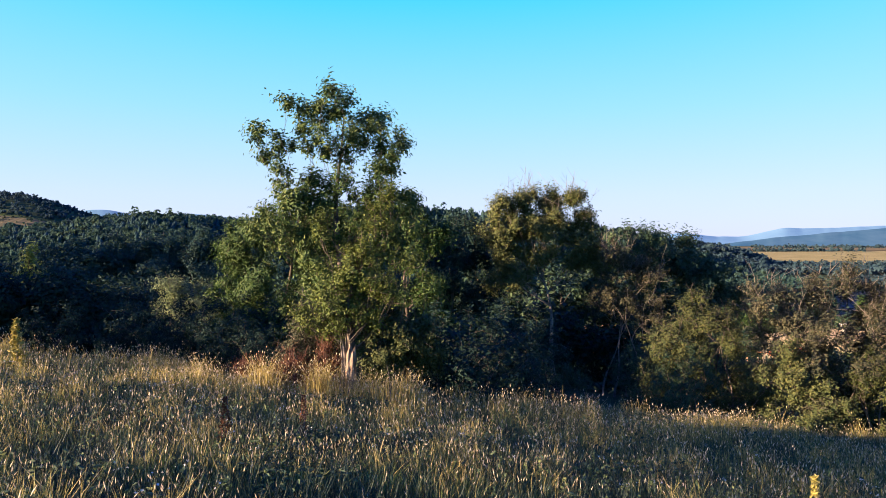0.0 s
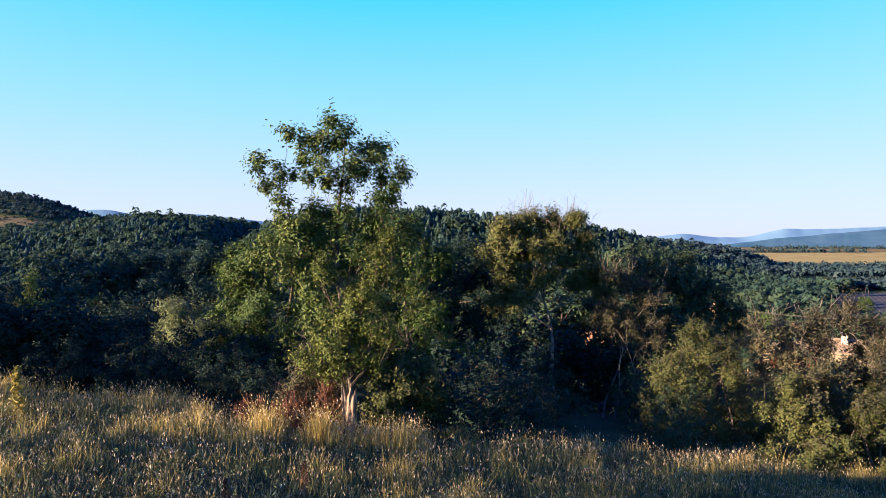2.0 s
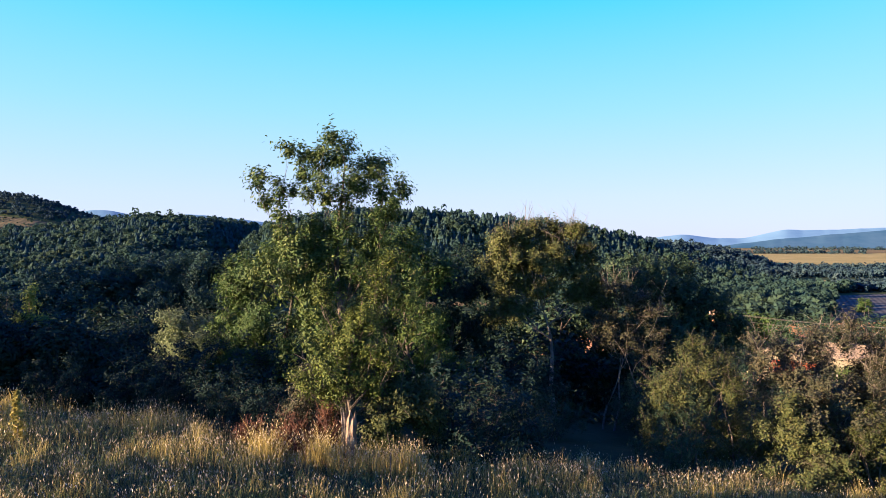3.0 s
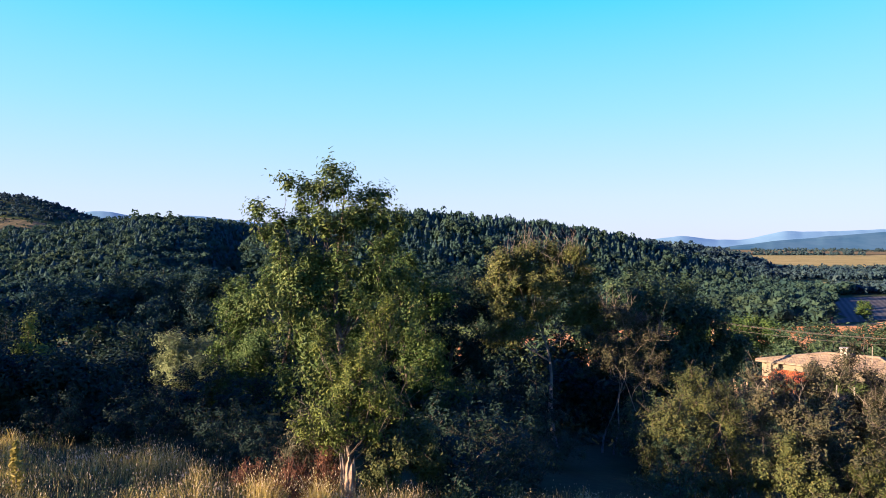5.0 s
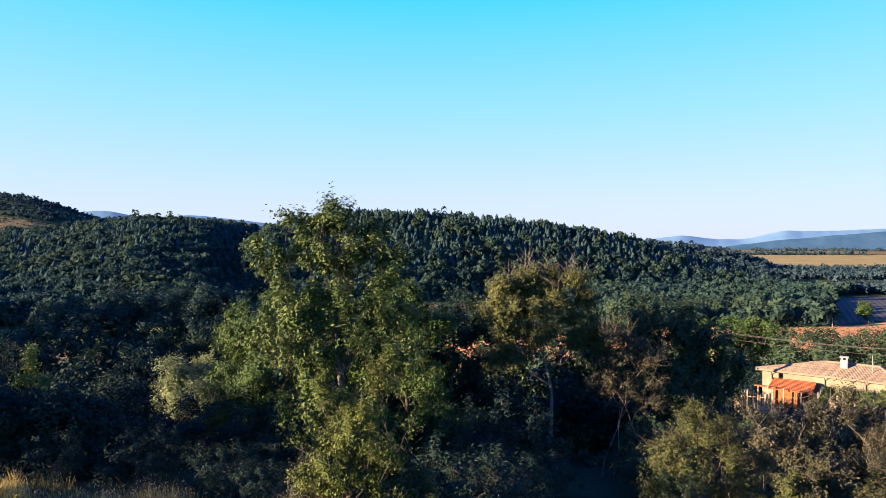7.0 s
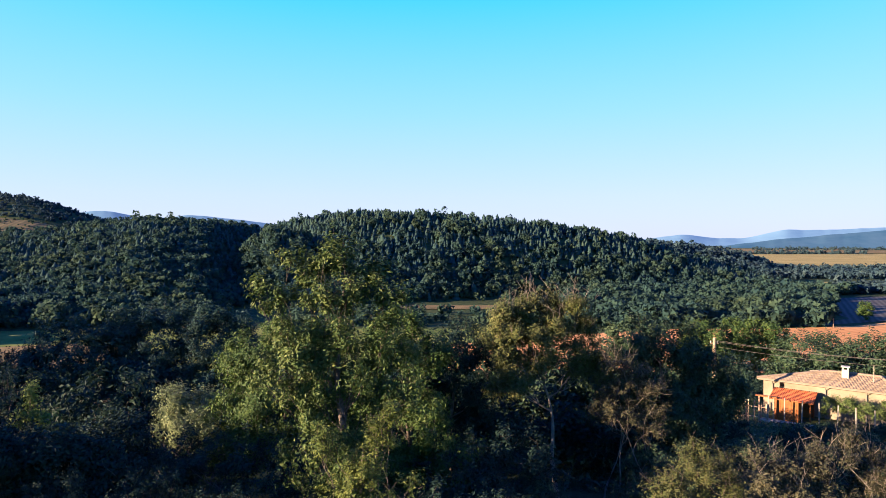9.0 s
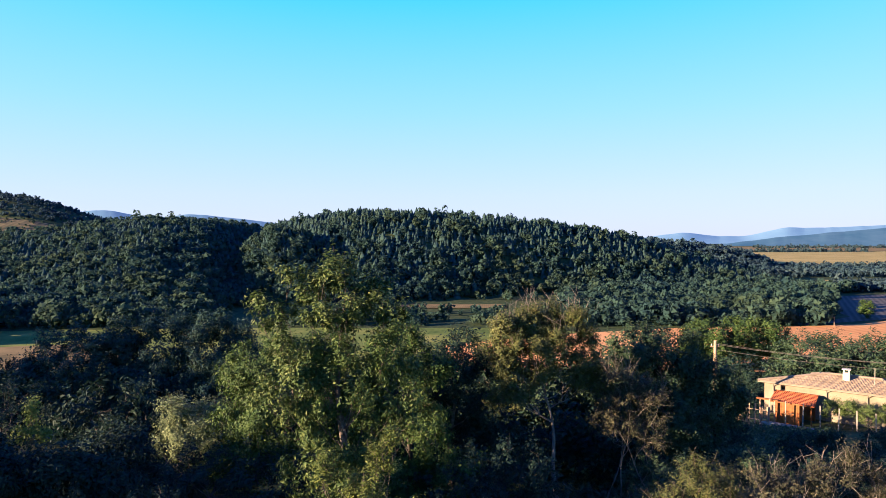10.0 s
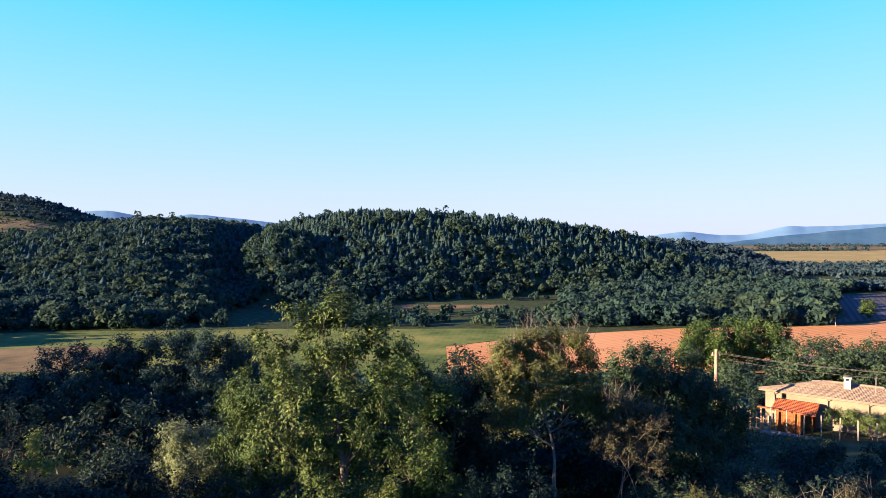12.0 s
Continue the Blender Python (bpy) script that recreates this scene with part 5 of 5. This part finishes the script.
def meadow_spots(rng, n, y0=3.2, y1=16.6, power=0.75):
    y = EYE_Y + ((y0 - EYE_Y) ** power + rng.uniform(0, 1, n) * ((y1 - EYE_Y) ** power - (y0 - EYE_Y) ** power)) ** (1 / power)
    u = rng.uniform(-0.80, 0.80, n)
    x = EYE_X + u * (y - EYE_Y + 0.3)
    edge = 13.2 + 0.16 * np.clip(-x, -6, 12) + 3.2 * smooth01(x / 7) + 0.5 * np.sin(x * 0.9) + 0.3 * np.sin(x * 2.3)
    ok = y < edge + rng.uniform(-0.4, 0.9, n)
    return x[ok], y[ok]


def blades(rng, x, y, hmin, hmax, wide, lean, out=None, size=1.0):
    n = len(x)
    h = rng.uniform(hmin, hmax, n) * np.clip(0.85 + 0.7 * patch_noise(x, y, 0.75, 50.0) + 1.0 * patch_noise(x, y, 2.2, 60.0), 0.3, 1.4)
    h = h * size * (1 + 0.3 * smooth01((y - 9.5) / 3.0) * (1 - 0.75 * smooth01(x / 4.5)))
    a = rng.uniform(0, 6.283, n)
    t = rng.uniform(0, 6.283, n) if out is None else out + rng.normal(size=n) * 0.5
    side = np.stack([np.cos(a), np.sin(a), 0 * a], -1) * (wide * rng.uniform(0.6, 1.3, n))[:, None]
    bend = np.stack([np.cos(t), np.sin(t), 0 * t], -1) * (h * rng.uniform(0.05, lean, n))[:, None]
    b = np.stack([x, y, land(x, y) - 0.02], -1)
    up = np.zeros((n, 3)); up[:, 2] = h
    m = b + bend * 0.35 + up * 0.55
    tip = b + bend + up * (1 - 0.25 * lean)
    V = np.stack([b - side, b + side, m - side * 0.75, m + side * 0.75, tip], 1).reshape(-1, 3)
    k = np.arange(n)[:, None] * 5
    return V, k + [[0, 1, 3, 2]], k + [[2, 3, 4]], tip


GRASS = mat("grass_green", [(0.2, (0.052, 0.078, 0.02)), (0.42, (0.13, 0.162, 0.036)), (0.65, (0.25, 0.25, 0.06)), (0.9, (0.41, 0.36, 0.11))], rough=0.6, scale=0.8, fine=3.0, island=0.5, through_light=0.35, bump=0)
STRAW = mat("grass_straw", [(0.1, (0.19, 0.15, 0.042)), (0.5, (0.375, 0.295, 0.085)), (0.9, (0.58, 0.47, 0.18))], rough=0.65, scale=0.9, fine=3.0, island=0.6, through_light=0.3, bump=0)
SEED = mat("seed_head", [(0.1, (0.3, 0.23, 0.12)), (0.5, (0.5, 0.4, 0.24)), (0.9, (0.7, 0.6, 0.42))], rough=0.7, scale=0.6, fine=3.0, island=0.7, through_light=0.25, bump=0)
# undergrowth and herb greens hold extra blue in place of skylit shadow
UNDER = mat("grass_undergrowth", [(0.2, (0.014, 0.028, 0.018)), (0.5, (0.038, 0.06, 0.036)), (0.9, (0.09, 0.1, 0.055))], rough=0.6, scale=0.9, fine=4.0, island=0.5, through_light=0.2, bump=0)
HERB = leaf_mat("meadow_herb", (0.02, 0.038, 0.022), (0.045, 0.072, 0.038), (0.09, 0.115, 0.055))
WEED = leaf_mat("meadow_weed", (0.05, 0.075, 0.03), (0.11, 0.14, 0.05), (0.22, 0.23, 0.09))
FLOWER = mat("white_umbel", [(0.2, (0.35, 0.34, 0.28)), (0.8, (0.55, 0.53, 0.45))], rough=0.8, scale=5, fine=30, bump=0)

rng = np.random.default_rng(77)


def tufts(name, n, per, spread, hmin, hmax, wide, lean, material, label, pick=None):
    """Rounded tufts: blades that spread from one root; pick: where the tufts grow."""
    x, y = meadow_spots(rng, n)
    if pick:
        ok = pick(x, y)
        x, y = x[ok], y[ok]
    ox, oy = rng.normal(size=(2, len(x), per)) * spread * rng.uniform(0.5, 1.4, (1, len(x), 1))
    size = np.repeat(rng.uniform(0.55, 1.3, len(x)), per)
    V, Q, T, tip = blades(rng, (x[:, None] + ox).ravel(), (y[:, None] + oy).ravel(), hmin, hmax, wide, lean, np.arctan2(oy, ox).ravel(), size)
    tagged(new(name, mesh_np(name, V, Q, T, material)), label, "grass", kind="stuff")
    return tip


def golden(x, y):
    return 0.8 * patch_noise(x, y, 0.5, 3.0) + 0.8 * patch_noise(x, y, 1.7, 8.0) + 0.3 * smooth01((y - 10.0) / 2.5) > rng.uniform(-0.2, 0.25, len(x))


tufts("meadow_grass", 9000, 12, 0.045, 0.08, 0.23, 0.004, 0.6, GRASS, "tufts of green and olive meadow grass")
tufts("straw_grass", 11000, 10, 0.04, 0.12, 0.3, 0.0038, 0.5, STRAW, "dry straw-coloured grass in rounded tufts", golden)
x, y = meadow_spots(rng, 46000)
keep = patch_noise(x, y, 0.9, 13.0) + 0.8 * patch_noise(x, y, 3.0, 18.0) > rng.uniform(-0.1, 0.5, len(x))
V, Q, T, tip = blades(rng, x[keep], y[keep], 0.12, 0.3, 0.0034, 0.6)
tagged(new("loose_grass", mesh_np("loose_grass", V, Q, T, STRAW)), "single dry grass blades between the tufts", "grass", kind="stuff")
# the same meadow going on behind and beside the camera
for name, m, n, label in (("outer_grass", GRASS, 60000, "green meadow grass up the slope"), ("outer_straw", STRAW, 60000, "dry straw grass up the slope")):
    x, y = rng.uniform(-18, 16, n), rng.uniform(-9, 14.5, n)
    ok = ((y < 3.2) | (np.abs(x - EYE_X) > 0.8 * (y - EYE_Y + 0.3))) & (y < 13.0 + 0.16 * np.clip(-x, -6, 6))
    V, Q, T, _ = blades(rng, x[ok], y[ok], 0.14, 0.34, 0.009, 0.8)
    tagged(new(name, mesh_np(name, V, Q, T, m)), label, "grass", kind="stuff")
# short undergrowth
x, y = meadow_spots(rng, 110000)
n = len(x)
h = rng.uniform(0.1, 0.3, n); a = rng.uniform(0, 6.283, n); b = rng.uniform(0, 6.283, n)
g0 = np.stack([x, y, land(x, y) - 0.01], -1)
sd = np.stack([np.cos(a), np.sin(a), 0 * a], -1) * 0.005
ld = np.stack([np.cos(b) * h * 0.5, np.sin(b) * h * 0.5, h], -1)
tagged(new("grass_undergrowth", mesh_np("grass_undergrowth", np.stack([g0 - sd, g0 + sd, g0 + ld], 1).reshape(-1, 3), tris=np.arange(n * 3).reshape(-1, 3), material=UNDER)), "short green grass below the stalks", "grass", kind="stuff")
# seed heads on tall stalks
x, y = meadow_spots(rng, 40000)
keep = 0.7 * patch_noise(x, y, 0.55, 3.0) + 0.7 * patch_noise(x, y, 1.7, 8.0) > rng.uniform(-0.5, 0.3, len(x))
# a taller golden fringe along the far edge
ex = rng.uniform(-11, 7.5, 9000)
ey = 13.0 + 0.16 * np.clip(-ex, -6, 12) + 3.0 * smooth01(ex / 7) + 0.5 * np.sin(ex * 0.9) + 0.3 * np.sin(ex * 2.3) - np.abs(rng.normal(size=9000)) * 0.7
ex[:2400], ey[:2400] = rng.uniform(-2.2, 0.6, 2400), rng.uniform(11.7, 12.38, 2400)
tuft = (patch_noise(ex, ey, 1.3, 8.0) > rng.uniform(-0.35, 0.1, len(ex))) | (np.arange(len(ex)) < 2400)
ex, ey = ex[tuft], ey[tuft]
V, Q, T, tip_f = blades(rng, ex, ey, 0.22, 0.42, 0.0042, 0.5, size=np.where(np.arange(9000)[tuft] < 2400, 1.35, 1.0))
tagged(new("edge_grass", mesh_np("edge_grass", V, Q, T, STRAW)), "tall golden grass along the edge of the thicket", "grass", kind="stuff")
x, y = x[keep], y[keep]
V, Q, T, tip = blades(rng, x, y, 0.16, 0.4, 0.0022, 0.4)
tip = np.concatenate([tip, tip_f[::2]])
n = len(tip)
L = rng.uniform(0.018, 0.055, n)[:, None]
d = rng.normal(size=(n, 3)) * 0.3; d[:, 2] = 1; d /= np.linalg.norm(d, axis=1, keepdims=True)
s1 = np.cross(d, rng.normal(size=(n, 3))); s1 /= np.linalg.norm(s1, axis=1, keepdims=True)
s2 = np.cross(d, s1)
near = np.clip((tip[:, 1:2] - EYE_Y) / 8.5, 0.5, 1.0)
w = rng.uniform(0.0035, 0.0078, n)[:, None] * near
H = np.stack([tip, tip + d * L * 0.4 + s1 * w, tip + d * L * 0.4 + s2 * w, tip + d * L * 0.4 - s1 * w, tip + d * L * 0.4 - s2 * w, tip + d * L], 1).reshape(-1, 3)
k = np.arange(n)[:, None] * 6
HT = np.concatenate([k + [[0, a, b]] for a, b in ((2, 1), (3, 2), (4, 3), (1, 4))] + [k + [[5, a, b]] for a, b in ((1, 2), (2, 3), (3, 4), (4, 1))])
tagged(new("grass_stalks", mesh_np("grass_stalks", V, Q, T, STRAW)), "thin tall grass stalks", "grass", kind="stuff")
tagged(new("seed_heads", mesh_np("seed_heads", H, tris=HT, material=SEED)), "pale ripe grass seed heads", "grass", kind="stuff")
# leafy herbs in darker patches
x, y = meadow_spots(rng, 60000)
keep = patch_noise(x, y, 0.8, 21.0) + 0.6 * patch_noise(x, y, 2.6, 25.0) > rng.uniform(-0.1, 0.6, len(x))
x, y = x[keep], y[keep]
V, T = leaves(rng, np.stack([x, y, land(x, y) + rng.uniform(0.03, 0.24, len(x))], -1), 0.055)
tagged(new("meadow_herbs", mesh_np("meadow_herbs", V, tris=T, material=HERB)), "dark leafy herbs among the grass", "plants", kind="stuff")
# upright leafy weeds
x, y = meadow_spots(rng, 2600)
keep = patch_noise(x, y, 0.6, 71.0) > rng.uniform(-0.4, 0.3, len(x))
x, y = x[keep], y[keep]
h = rng.uniform(0.1, 0.3, len(x))
k = np.repeat(np.arange(len(x)), 26)
f = rng.uniform(0.1, 1.0, len(k))
r = 0.05 * (1.15 - f)
c = np.stack([x[k] + rng.normal(size=len(k)) * r, y[k] + rng.normal(size=len(k)) * r, land(x, y)[k] + h[k] * f], -1)
V, T = leaves(rng, c, 0.032, droop=0.1, slim=0.5)
tagged(new("meadow_weeds", mesh_np("meadow_weeds", V, tris=T, material=WEED)), "upright yellow-green weeds among the grass", "plants", kind="stuff")
# rough growth on the slope between the thicket and the house
n = 16000
y = rng.uniform(24, 56, n); x = rng.uniform(0.2, 0.62, n) * (y - EYE_Y) + EYE_X
keep = (patch_noise(x, y, 0.25, 44.0) > rng.uniform(-0.6, 0.2, n)) & ~((y > 49) & (x > 29))
x, y = x[keep], y[keep]
V, T = leaves(rng, np.stack([x, y, land(x, y) + rng.uniform(0.0, 0.55, len(x)) ** 1.5], -1), 0.34, droop=-0.5, slim=0.3)
tagged(new("slope_herbs", mesh_np("slope_herbs", V, tris=T, material=HERB)), "rough weeds and grass on the slope below the house", "plants", kind="stuff")
# small white umbels
x, y = meadow_spots(rng, 420, 3.4, 10)
keep = patch_noise(x, y, 0.7, 31.0) > 0.05
x, y = x[keep], y[keep]
c = np.repeat(np.stack([x, y, land(x, y) + rng.uniform(0.28, 0.45, len(x))], -1), 5, axis=0)
V, T = leaves(rng, c + rng.normal(size=c.shape) * np.array((0.022, 0.022, 0.006)), 0.013, slim=0.9)
tagged(new("white_flowers", mesh_np("white_flowers", V, tris=T, material=FLOWER)), "small white flower umbels in the grass", "flowers", kind="stuff")

# single plants that stand out of the grass
MULLEIN = leaf_mat("mullein", (0.14, 0.13, 0.03), (0.26, 0.22, 0.05), (0.4, 0.32, 0.09))


def spire(name, x, y, h, r, label, material, seed, leaf=0.05, n=260):
    rg = np.random.default_rng(seed)
    ob = thing(name, label, "plant", Matrix.Translation((x, y, zland(x, y))))
    V, Q = tubes([[(np.array((0, 0, -0.05)), 0.012), (np.array((0.01, 0, h * 0.6)), 0.009), (np.array((0.02, 0.01, h)), 0.004)]], 5)
    part("stem", mesh_np("stem", V, Q, material=BARK_PALE), BARK_PALE, ob)
    t = rg.uniform(0.05, 1, n) ** 0.8
    a = rg.uniform(0, 6.28, n)
    q = r * (1.05 - t) * rg.uniform(0.3, 1, n) + 0.01
    V, T = leaves(rg, np.stack([q * np.cos(a), q * np.sin(a), h * t], -1), leaf)
    part("leaves", mesh_np("leaves", V, tris=T, material=material), material, ob)
    return ob


spire("mullein", 2.93, 6.1, 0.62, 0.06, "yellow flowering spike in the grass", MULLEIN, 101, leaf=0.035)
spire("mullein", -5.55, 11.5, 0.85, 0.16, "pale leafy mullein stalk at the meadow edge", MULLEIN, 102, leaf=0.09)
spire("dock_plant", -1.14, 7.75, 0.52, 0.08, "red-brown dock plant gone to seed", LEAF_RUST, 103, leaf=0.03, n=420)
spire("dock_plant", -0.75, 9.0, 0.45, 0.07, "small rusty dock plant in the grass", LEAF_RUST, 104, leaf=0.028, n=300)
spire("thistle", 1.95, 5.6, 0.42, 0.1, "green thistle in the shaded grass", LEAF_LIME, 105, leaf=0.05)
